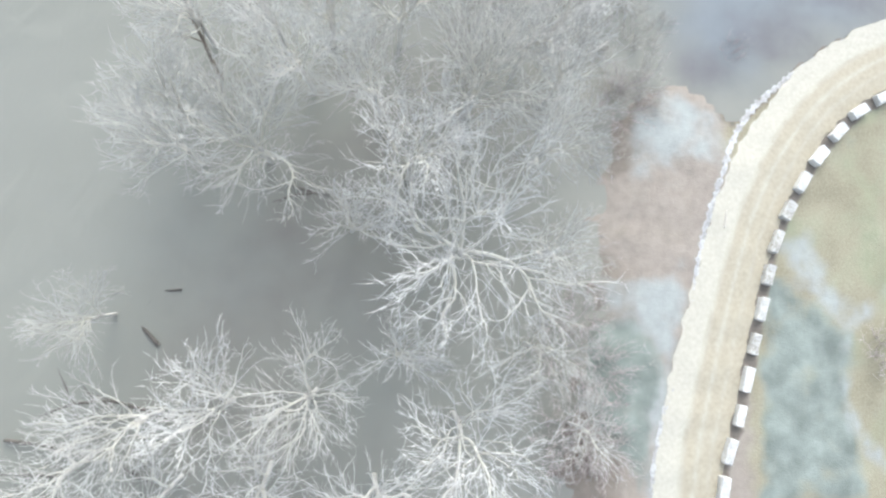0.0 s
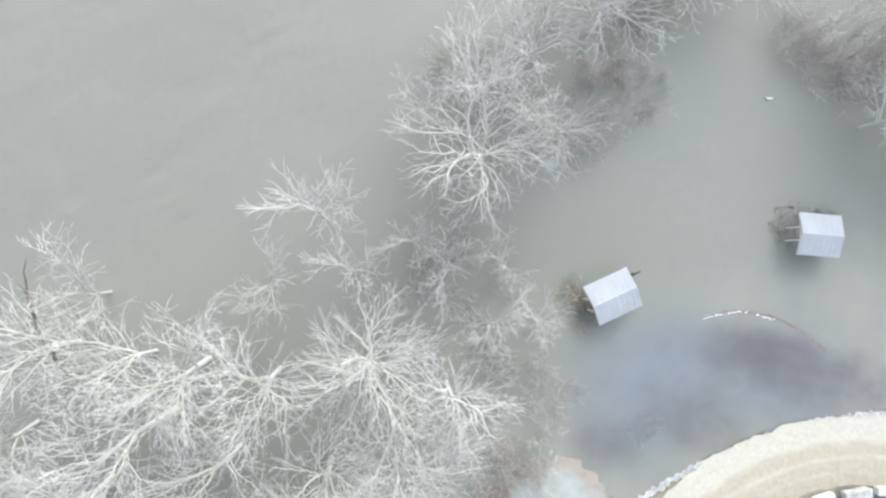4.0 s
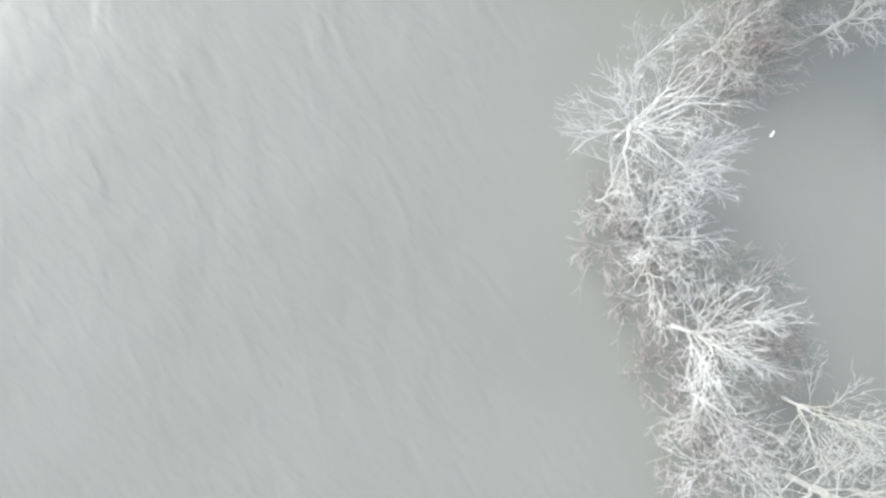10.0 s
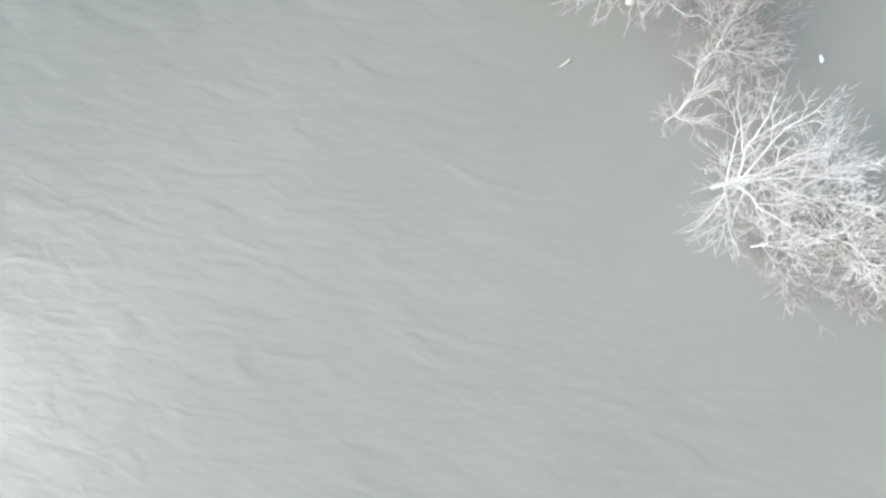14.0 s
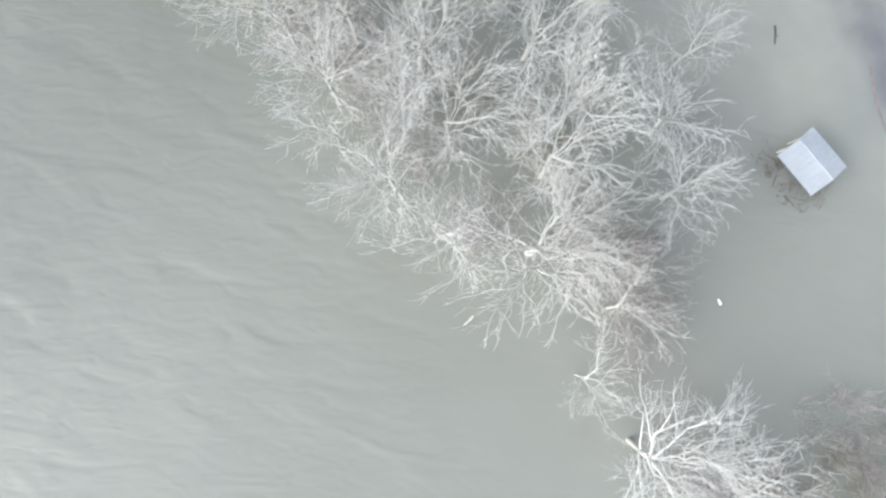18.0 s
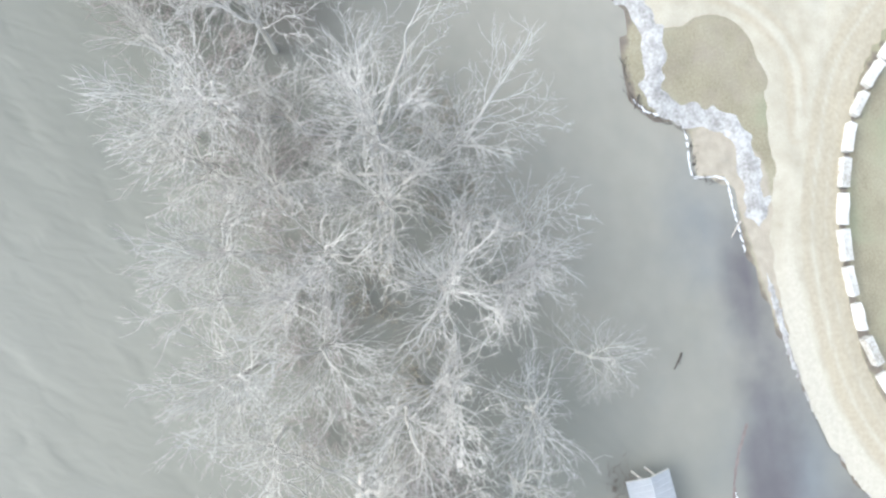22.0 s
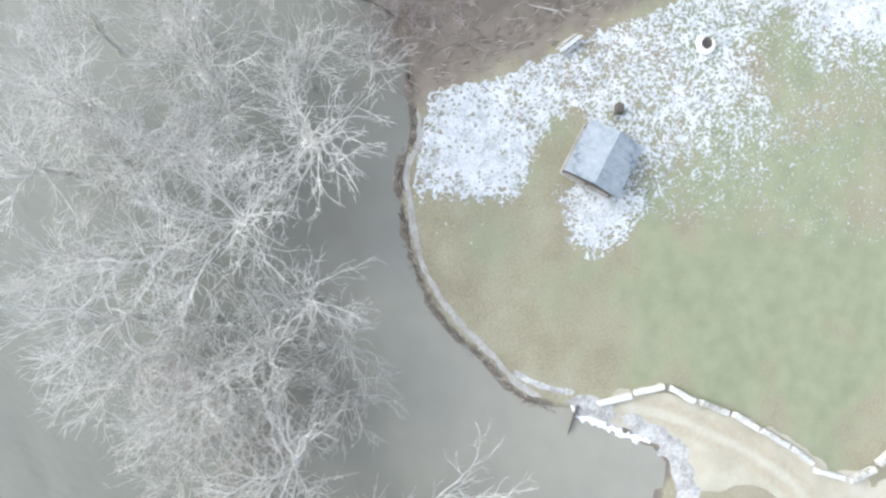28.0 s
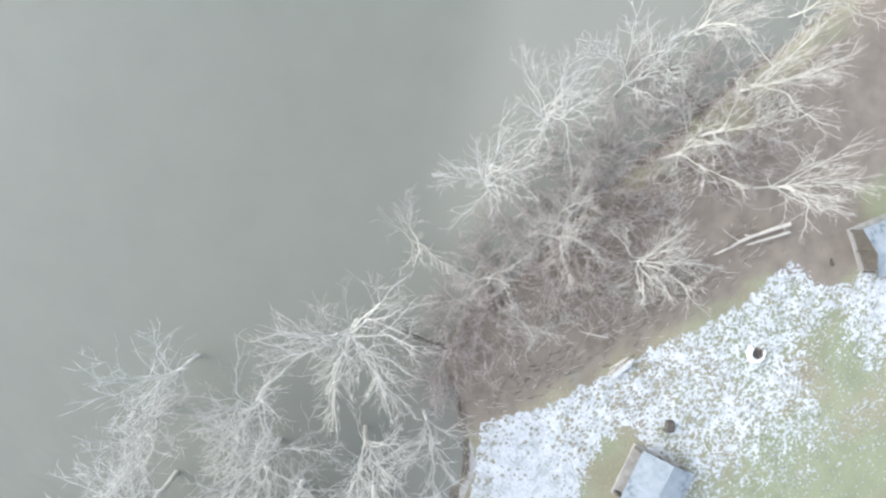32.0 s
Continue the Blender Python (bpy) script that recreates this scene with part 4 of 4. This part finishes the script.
def shelter(x, y, heading, long, wide, eave, rise, mat, label, enclosed=False, base=0.0, seed=1):
    """An open picnic shelter with a gabled metal roof on posts; long runs along its ridge."""
    h = empty("picnic_shelter", Matrix.Translation((x, y, base)) @ Matrix.Rotation(radians(heading), 4, "Z"))
    tagged(h, label, "shelter")
    frame_wood, inset = (DARKWOOD, 0.25) if enclosed else (PALEPOST, 0.12)
    for k, turn in enumerate((0, 180)):
        side = part("roof_side", roof_side(long, wide / 2, rise, mat, 8, seed + k), mat, h)
        side.matrix_basis = Matrix.Rotation(radians(turn), 4, "Z") @ Matrix.Translation((0, -wide / 2, eave))
        slope = math.atan2(rise, wide / 2)
        for i in range(1, 8):
            rib = box(0.035, math.hypot(wide / 2, rise) - 0.02, 0.02, (0, 0, 0), 0.004, Matrix.Rotation(slope, 4, "X"))
            part("roof_rib", rib, mat, side).matrix_basis = Matrix.Translation((-long / 2 + long * i / 8, wide / 4, rise / 2 + 0.016))
    part("ridge_cap", box(long + 0.02, 0.07, 0.015, (0, 0, eave + rise + 0.012), 0.004), mat, h)
    for sx in (-1, 1):
        for k in (-1, 1):
            ang = math.atan2(rise, wide / 2)
            board = box(0.04, math.hypot(wide / 2, rise), 0.16, (0, 0, 0), 0.005, Matrix.Rotation(-k * ang, 4, "X"))
            part("barge_board", board, frame_wood, h).matrix_basis = Matrix.Translation((sx * (long / 2 - 0.03), k * wide / 4, eave + rise / 2 - 0.1))
    for sy in (-1, 1):
        part("eave_beam", box(long - 0.3, 0.1, 0.2, (0, sy * (wide / 2 - 0.25), eave - 0.08), 0.01), frame_wood, h)
    for sx in (-1, 1):
        for sy in ((-1, 0, 1) if enclosed else (-0.36, 0.36)):
            top = eave + (rise - 0.15) * (1 - abs(sy))
            part("post", box(0.14, 0.14, top + 1.2, (sx * (long / 2 - inset), sy * (wide / 2 - 0.25), (top - 1.2) / 2), 0.015), frame_wood, h)
        part("tie_beam", box(0.09, wide - 0.4, 0.16, (sx * (long / 2 - 0.25), 0, eave - 0.02), 0.01), frame_wood, h)
    if enclosed:
        for k in range(int(wide / 0.22)):
            yy = -wide / 2 + 0.3 + k * 0.22
            if yy < wide / 2 - 0.3:
                for sx in (-1, 1):
                    part("wall_board", box(0.03, 0.2, eave + 0.1, (sx * (long / 2 - 0.36), yy, eave / 2), 0.006), DARKWOOD, h)
        part("floor_slab", box(long - 0.1, wide - 0.1, 0.14, (0, 0, 0.05), 0.02), PALEMUD, h)
    return h


shelter(42.15, 39.55, 7, 3.75, 3.5, 1.5, 0.42, TIN, "open picnic shelter with white metal roof standing in flood water", seed=3)
shelter(25.75, 31.25, 35, 3.85, 3.3, 1.5, 0.42, TIN, "open picnic shelter with pale metal roof beside flooded trees", seed=5)
shelter(101.95, 43.65, 159, 4.3, 4.5, 1.5, 0.6, STAINTIN, "boarded shelter with stained blue-grey metal roof on snowy grass", True, ground_height(101.9, 43.9), 7)
shelter(121.6, 26.7, 116, 4.6, 3.9, 1.5, 0.6, STAINTIN, "boarded shelter with grey metal roof beside melting snow", True, ground_height(121.0, 28.6), 9)

# ---- snow and ice ----
def speck(x, y, wide, seed):
    """Random values smoothed over a few cells of the grid."""
    v = np.random.RandomState(seed).normal(0, 1, np.shape(x))
    for axis in (0, 1):
        v = sum(np.roll(v, k, axis) for k in range(-wide, wide + 1))
    return v / v.std()


def dashes(x, y, seed):
    """Short random streaks along one diagonal of the plan."""
    v = np.random.RandomState(seed).normal(0, 1, np.shape(x))
    v = sum(np.roll(np.roll(v, k, 0), -k, 1) for k in range(2)) + 0.35 * np.random.RandomState(seed + 1).normal(0, 1, np.shape(x))
    return v / v.std()


def snow_field(x, y):
    edge = rounded([(104.2, 57.0), (105.8, 56.6), (107.1, 52.6), (109.4, 48.4), (111.2, 45.8), (113.2, 42.2), (115.2, 38.6), (117.6, 36.0), (120.0, 33.4), (123, 29.5)], 0.6)
    area = np.vstack([edge, [(126, 14), (96, 20), (92, 40), (94.5, 57.5)]])
    d, u = near(edge, x, y)
    d = np.where(inside(area, x, y), d, -d) + 0.3 * rug(x, y, 1.8, 11)
    reach = 14.2 + 1.5 * smooth01(0.3, 0.6, u) + 0.9 * rug(x, y, 6, 4)
    solid = signed(np.array([(99.9, 56.3), (103.8, 56.8), (105.6, 54.6), (105.0, 51.0), (102.2, 48.9), (100.2, 49.4), (98.9, 50.6), (98.4, 52.5), (98.9, 55.1)]), x, y)
    foot = signed(np.array([(99.6, 45.4), (96.2, 44.6), (95.3, 43.3), (97.0, 41.3), (99.5, 40.2), (100.6, 41.4)]), x, y)
    far = signed(np.array([(114.6, 26.6), (118.2, 28.3), (119.8, 24), (119, 19), (115, 20)]), x, y)
    dirt = signed(np.array([(119.8, 34.6), (119.2, 32.7), (118.0, 31.6), (118.3, 28.4), (122, 28), (126, 30), (124, 36)]), x, y)
    green = signed(np.array([(113.5, 32), (116.1, 29.6), (112.4, 27.1), (109.4, 25.7), (107.5, 28.5), (110.8, 32.1)]), x, y)
    bare = signed(np.array([(97.0, 49.6), (100.4, 48.7), (102.4, 48.1), (104.4, 47.2), (105.7, 45.8), (104.8, 44.4), (100.0, 45.6), (99.4, 46.6), (96, 46.2)]), x, y)
    cover = 0.0 - 2.1 * smooth01(0.45, 1.25, d / reach) + 0.3 * rug(x, y, 2.6, 8) + 0.2 * rug(x, y, 0.9, 9) + 0.2 * smooth01(0.5, 0.2, u) - 0.05 * smooth01(0.5, 0.8, u)
    cover = np.maximum(cover, 1.0 * np.clip(np.maximum(np.maximum(solid, foot), far) + 0.1 + 0.5 * rug(x, y, 1.4, 12) + 0.2 * rug(x, y, 0.5, 13), -3, 0.9))
    cover = cover - 4.0 * smooth01(-0.3, 0.4, dirt) - 1.3 * smooth01(-0.8, 0.8, green)
    cover = cover - 3.0 * smooth01(-0.6, 0.5, bare + 0.3 * rug(x, y, 1.6, 14))
    cover = np.where(d > 0.05, cover, -6) - 3.0 * smooth01(98.6, 97.2, np.where(foot > -1.0, 99, x + 0.5 * rug(x, y, 2, 15)))
    return (cover + 1.15 * dashes(x, y, 2) + 0.18 * speck(x, y, 5, 5) - 0.38) * 0.2


me, _, _ = sheet("snow", snow_field, (94.5, 16.5, 123, 58), 0.066, lambda x, y, v: surface(x, y) + 0.012 + 0.03 * smooth01(0, 0.5, v), SNOW)
tagged(new("snow", me), "patchy melting snow on winter grass", "snow", kind="stuff")


def strip(curve, half, seed, size=2.0, ragged=0.45):
    c = rounded(curve, 0.6)
    def field(x, y):
        d, u = near(c, x, y)
        return half * (0.75 + ragged * rug(x, y, size, seed)) * smooth01(0, 0.04, u) * smooth01(1, 0.96, u) - d
    return field


def wrack(name, along, spread, count, long, mat, label, seed):
    """Drifted sticks and stems, strewn along a line on the shore."""
    rng = np.random.RandomState(seed)
    steps = np.r_[0, np.cumsum(np.linalg.norm(np.diff(along, axis=0), axis=1))]
    V, F = [], []
    for _ in range(count):
        s = rng.uniform(0, steps[-1] - 0.3)
        x, y = np.interp(s, steps, along[:, 0]), np.interp(s, steps, along[:, 1])
        x2, y2 = np.interp(s + 0.3, steps, along[:, 0]), np.interp(s + 0.3, steps, along[:, 1])
        w = math.atan2(y2 - y, x2 - x) + rng.normal(0, 0.5)
        x, y = x + rng.normal(0, spread), y + rng.normal(0, spread)
        z = max(ground_height(x, y), 0.0) + 0.03 + abs(rng.normal(0, 0.03))
        n = long * rng.uniform(0.4, 1.3)
        tube(V, F, limb(rng, np.array([x, y, z]), (math.cos(w), math.sin(w), 0.02), n, 2, 0.12, 0), [rng.uniform(0.012, 0.04), 0.02, 0], 3)
    return tagged(new(name, mesh_of(name, V, F, mat)), label, "driftwood", kind="stuff")


EDGE = rounded([(82.9, 44.9), (83.8, 47.7), (85.9, 50.2), (88.1, 53.1), (90.7, 55.4), (93.8, 57.0), (97.4, 58.0), (99.8, 58.4), (102.2, 57.6), (104.5, 58.1), (107.5, 58.6)], 0.4)
wrack("drift_sticks", EDGE, 0.14, 420, 0.45, DRIFT, "dark drifted sticks and leaves along the waterline", 21)
wrack("drift_sticks", EDGE, 0.2, 150, 0.4, DRYWOOD, "bleached drifted stems along the waterline", 22)
wrack("drift_sticks", rounded([(65.2, 29.2), (65.9, 31.5), (69.3, 31.8), (70.9, 34.6), (72.5, 36.0), (76.2, 36.4)], 0.4), 0.15, 110, 0.6, DEADWOOD, "dark drifted sticks along the muddy shore", 23)
# Brown stems added to stand for the dark shade under this shelter's eaves.
wrack("drift_raft", rounded([(40.2, 38.6), (40.0, 40.8), (41.6, 41.4), (44.4, 40.9)], 0.4), 0.6, 150, 0.6, DRIFT, "brown weed stems added as the shade beside the flooded shelter", 24)
wrack("drift_raft", rounded([(24.9, 29.2), (23.9, 30.2), (23.2, 31.4)], 0.4), 0.4, 110, 0.8, DRIFT, "dark drifted sticks rafted against the flooded shelter", 25)
wrack("drift_raft", rounded([(24.6, 28.6), (23.4, 30.2), (22.6, 31.6)], 0.4), 0.6, 130, 1.2, STRAW, "pale dry reed stems caught beside the flooded shelter", 26)
BANK = rounded([(107.5, 57), (109.6, 53), (112.5, 48.6), (115.5, 44), (118.6, 40.4), (121.5, 36.5)], 0.5)
wrack("fallen_twigs", BANK, 1.0, 420, 0.8, DRIFT, "brown fallen twigs strewn over the leafy bank", 31)
wrack("fallen_twigs", BANK, 1.1, 160, 0.9, DRYWOOD, "bleached fallen twigs strewn over the leafy bank", 32)
for name, field, bounds, mat, label, lift in (
    ("slush_ice", strip([(83.8, 45.8), (84.5, 47.6), (86.6, 50.0), (88.8, 52.7), (91.2, 54.9), (94.1, 56.5), (97.4, 57.4), (99.6, 57.9), (102, 57.2), (104.4, 57.6)], 0.3, 13, 2.5, 0.3), (82, 44, 106, 60), PALEMUD, "band of pale dried silt above the waterline", 0.04),
    ("slush_ice", strip([(85.6, 48.4), (84.9, 46.8), (84.5, 45.0), (84.4, 43.4)], 0.3, 15, 2.5, 0.2), (82, 41, 88, 50), ICE, "thin grey ice on the shore corner", 0.05),
    ("slush_ice", strip([(83.8, 44.2), (83.4, 42.3), (82.9, 40.0), (82.3, 37.8), (81.4, 35.9), (80.0, 34.5), (78.2, 33.9), (75.6, 33.8), (72.8, 34.2), (71.0, 32.4), (70.2, 29.5), (68.5, 27.6), (65, 27.0), (61.0, 26.9)], 1.15, 3, 3.2, 0.26), (58, 24, 87, 46), ICE, "grey broken slush ice along the shore", 0.08),
    ("shore_ice", strip([(83.5, 43.6), (82.5, 42.7), (82.1, 41.0), (81.6, 39.2), (81.0, 37.0)], 0.26, 5, 0.8, 0.9), (79, 35, 85, 46), RIM, "white ice rim along the waterline", 0.12),
    ("shore_ice", strip([(83.9, 42.9), (83.2, 41.0), (82.6, 39.0)], 0.18, 6, 0.8, 1.0), (81, 37, 86, 45), RIM, "white ice ridge on the slush", 0.12),
    ("shore_ice", strip([(73, 36.4), (71.4, 35.0), (70.0, 32.2), (66.2, 32), (65.7, 31.5), (65.3, 29.2), (62.6, 28.8), (59, 28.3)], 0.09, 7, 0.8, 0.9), (57, 26, 75, 38), RIM, "thin white ice rim along the waterline", 0.09),
    ("slush_ice", strip([(58, 26.9), (50, 25.5), (43.2, 23.1), (36.3, 19.1), (31.4, 15.0), (28.6, 10), (26.0, 3), (24, -5), (21.2, -12), (19.5, -24)], 0.34, 8, 1.2), (17, -26, 60, 30), ICE, "grey slush ice along the road edge", 0.05),
    ("silt_bar", strip([(46.0, 30.2), (44.2, 31.1), (42.4, 31.8), (40.6, 32.2), (38.6, 32.2), (36.7, 32.0), (35.2, 31.3)], 0.16, 17, 1.5, 0.4), (33, 29, 48, 34), REDSILT, "narrow reddish silt bar just above the water", 0.02),
    ("foam", strip([(40.8, 32.1), (39.4, 32.1), (38.0, 32.2), (36.7, 31.9), (35.2, 31.3), (34.4, 30.9)], 0.03, 9, 0.25, 3.5), (31, 29, 44, 34), RIM, "white foam and ice caught on the silt bar", 0.05),
):
    me, _, _ = sheet(name, field, bounds, 0.14, lambda x, y, v, lift=lift: np.maximum(surface(x, y), 0.0) + lift * (0.4 + smooth01(0, 0.6, v)), mat)
    tagged(new(name, me), label, "ice", kind="stuff")


# ---- small things ----
def log(x, y, z, heading, long, thick, mat, label, name="log", bend=0.14, tilt=0.0, forks=2, seed=1):
    rng = np.random.RandomState(seed)
    V, F = [], []
    main = limb(rng, np.array([-long / 2, 0, 0]), (1, 0, 0), long, 7, bend, 0)
    tube(V, F, main, [thick * (1 - 0.6 * k / 7) for k in range(8)], 6)
    for _ in range(forks):
        k = rng.randint(2, 7)
        tube(V, F, limb(rng, main[k], (1, rng.choice([-1, 1]) * rng.uniform(0.5, 1.2), rng.uniform(0, 0.4)), long * rng.uniform(0.2, 0.4), 4, 0.15, 0), [thick * 0.4, thick * 0.33, thick * 0.25, thick * 0.15, 0], 5)
    ob = new(name, mesh_of(name, V, F, mat, True))
    ob.matrix_basis = Matrix.Translation((x, y, z)) @ Matrix.Rotation(radians(heading), 4, "Z") @ Matrix.Rotation(radians(tilt), 4, "Y")
    return tagged(ob, label, "log")


log(51.5, 35.3, 0.05, 150, 1.6, 0.09, DEADWOOD, "dark broken branch floating in flood water", "branch", forks=1, seed=3)
log(82.3, 43.4, 0.25, 166, 2.4, 0.14, DEADWOOD, "dark fallen pole at the water's edge", "pole", 0.01, forks=0, seed=4)
log(71.8, 36.0, 0.12, 150, 2.2, 0.1, DEADWOOD, "dark driftwood log on the muddy shore", forks=0, seed=5)
log(36.8, 50.4, 0.05, 10, 0.6, 0.13, RIM, "white piece of floating debris", "debris", forks=0, seed=6)
log(45.0, 67.0, 0.05, 120, 1.1, 0.12, DRYWOOD, "bleached log end above the water", forks=1, seed=7)
log(61.2, 28.9, 0.08, 140, 1.6, 0.1, DRYWOOD, "pale plank washed ashore", "plank", 0.01, forks=0, seed=8)
log(28.0, 33.6, 0.05, 30, 1.1, 0.16, DEADWOOD, "dark clump of drift wood beside shelter", forks=3, seed=9)
log(121.2, 38.0, 1.0, 109, 6.8, 0.17, DRYWOOD, "bleached fallen trunk on the brushy bank", forks=2, bend=0.09, seed=10)
log(121.0, 36.4, 0.9, 112, 3.6, 0.12, DRYWOOD, "split bleached trunk lying beside a fallen trunk", forks=0, bend=0.03, seed=12)
log(110.5, 46.7, 0.75, 131, 2.2, 0.13, DRYWOOD, "bleached log at the edge of the snow", forks=0, bend=0.03, seed=33)
log(110.7, 47.1, 0.7, 127, 1.5, 0.09, DRYWOOD, "thin bleached log at the edge of the snow", forks=0, bend=0.03, seed=34)
log(114.6, 57.2, 0.5, 128, 2.9, 0.11, DRIFT, "grey weathered log lying among wet brush", forks=0, bend=0.03, seed=35)
log(112.9, 49.2, 0.9, 82, 2.3, 0.06, DRYWOOD, "thin bleached pole lying on the leafy bank", "pole", forks=1, bend=0.04, seed=36)
log(112.0, 61.4, 0.05, 55, 4.2, 0.14, DEADWOOD, "dark fallen trunk lying in shallow water", forks=3, seed=13)
log(131.8, 45.0, 0.4, 60, 6.5, 0.13, DEADWOOD, "dark fallen trunk lying in the river edge", forks=4, seed=14)
SUNKEN = "dark fallen trunk lying in flood water"
log(-19.0, 0.6, 0.1, 128, 8.4, 0.15, DEADWOOD, SUNKEN, forks=4, seed=15)
log(-17.5, 1.5, 0.1, 176, 5.2, 0.08, DEADWOOD, SUNKEN, forks=3, seed=25)
log(-19.7, -6.7, 0.2, 162, 8.4, 0.15, DEADWOOD, SUNKEN, forks=4, seed=17)
log(-21.1, -8.3, 0.2, 6, 10.5, 0.12, DEADWOOD, SUNKEN, forks=5, seed=26)
log(-24.8, -11.2, 0.1, 170, 4.0, 0.12, DEADWOOD, SUNKEN, forks=2, seed=27)
log(-7.0, 9.5, 0.1, 152, 3.4, 0.09, DEADWOOD, SUNKEN, forks=2, seed=28)
log(-6.5, 8.9, 0.1, 170, 4.8, 0.1, DEADWOOD, SUNKEN, forks=2, seed=29)
log(-14.2, 19.6, 4.2, 135, 9.5, 0.16, DRIFT, "dark dead trunk leaning high over flood water", tilt=-52, forks=5, seed=16)
log(18.6, 20.6, 0.4, 15, 2.2, 0.14, DRYWOOD, "bleached log under flooded trees", forks=1, seed=18)
log(28.5, 6.2, 0.5, 78, 1.6, 0.08, DRYWOOD, "pale plank beside the gravel road", "plank", 0.01, forks=0, seed=19)

log(119.7, 30.6, 0.5, 20, 0.6, 0.14, DEADWOOD, "short dark wood block on bare dirt", "wood_block", 0.01, forks=0, seed=20)
log(117.6, 44.2, 0.6, 140, 1.6, 0.1, DRYWOOD, "bleached broken branch on the brushy bank", "branch", forks=2, seed=21)

# fire ring
ring = empty("fire_ring", Matrix.Translation((112.2, 35.9, ground_height(112.2, 35.9))))
tagged(ring, "round steel fire ring banked with white snow", "fire ring")
V, F = [], []
n = 28
for k in range(n):
    for r, z in ((0.44, 0.0), (0.44, 0.22), (0.4, 0.22), (0.4, 0.02)):
        V.append((r * math.cos(6.2832 * k / n), r * math.sin(6.2832 * k / n), z))
for k in range(n):
    a, b = 4 * k, 4 * ((k + 1) % n)
    F += [(a + i, b + i, b + (i + 1) % 4, a + (i + 1) % 4) for i in range(3)]
part("rim", mesh_of("rim", V, F, IRON), parent=ring)
bm = bmesh.new()
bmesh.ops.create_circle(bm, cap_ends=True, segments=20, radius=0.36)
bmesh.ops.translate(bm, vec=(0, 0, 0.06), verts=bm.verts)
part("ash_bed", bm, ASH, ring)
V, F = [], []
for k in range(17):
    w = radians(45 + 260 * k / 16)
    for r, z in ((0.4, 0.1), (0.55, 0.3), (0.82, 0.0)):
        V.append((r * math.cos(w), r * math.sin(w), z + 0.02))
for k in range(16):
    a = 3 * k
    F += [(a, a + 1, a + 4, a + 3), (a + 1, a + 2, a + 5, a + 4)]
part("snow_bank", mesh_of("snow_bank", V, F, RIM, True), parent=ring)


# picnic table under snow
def picnic_table(x, y, heading):
    t = empty("picnic_table", Matrix.Translation((x, y, ground_height(x, y))) @ Matrix.Rotation(radians(heading), 4, "Z"))
    tagged(t, "wooden picnic table with snow on its boards", "table")
    for k in range(4):
        part("table_board", box(2.4, 0.17, 0.04, (0, -0.27 + 0.18 * k, 0.74), 0.006), DRYWOOD, t)
    for s in (-1, 1):
        part("seat_board", box(2.4, 0.26, 0.04, (0, s * 0.72, 0.44), 0.006), DRYWOOD, t)
        for e in (-1, 1):
            part("leg", box(0.05, 0.09, 0.92, (e * 0.85, s * 0.42, 0.38), 0.006, Matrix.Rotation(radians(s * 28), 4, "X")), DRYWOOD, t)
    for e in (-1, 1):
        part("brace", box(0.05, 1.6, 0.09, (e * 0.8, 0, 0.38), 0.006), DRYWOOD, t)
    part("snow_cover", box(2.3, 0.62, 0.05, (0, 0, 0.79), 0.02, rough=0.008), SNOW, t)
    part("snow_cover", box(2.2, 0.2, 0.04, (0, 0.72, 0.485), 0.015, rough=0.006), SNOW, t)
    return t


table = picnic_table(110.4, 46.8, 134)
table.scale = (0.85, 0.45, 0.8)
stump = new("stump", block_mesh(31, 0.8, 0.65, 0.6))
stump.data.materials[0] = DEADWOOD
stump.matrix_basis = Matrix.Translation((106.2, 42.4, ground_height(106.2, 42.4) + 0.2))
tagged(stump, "dark charred stump beside the boarded shelter", "stump")
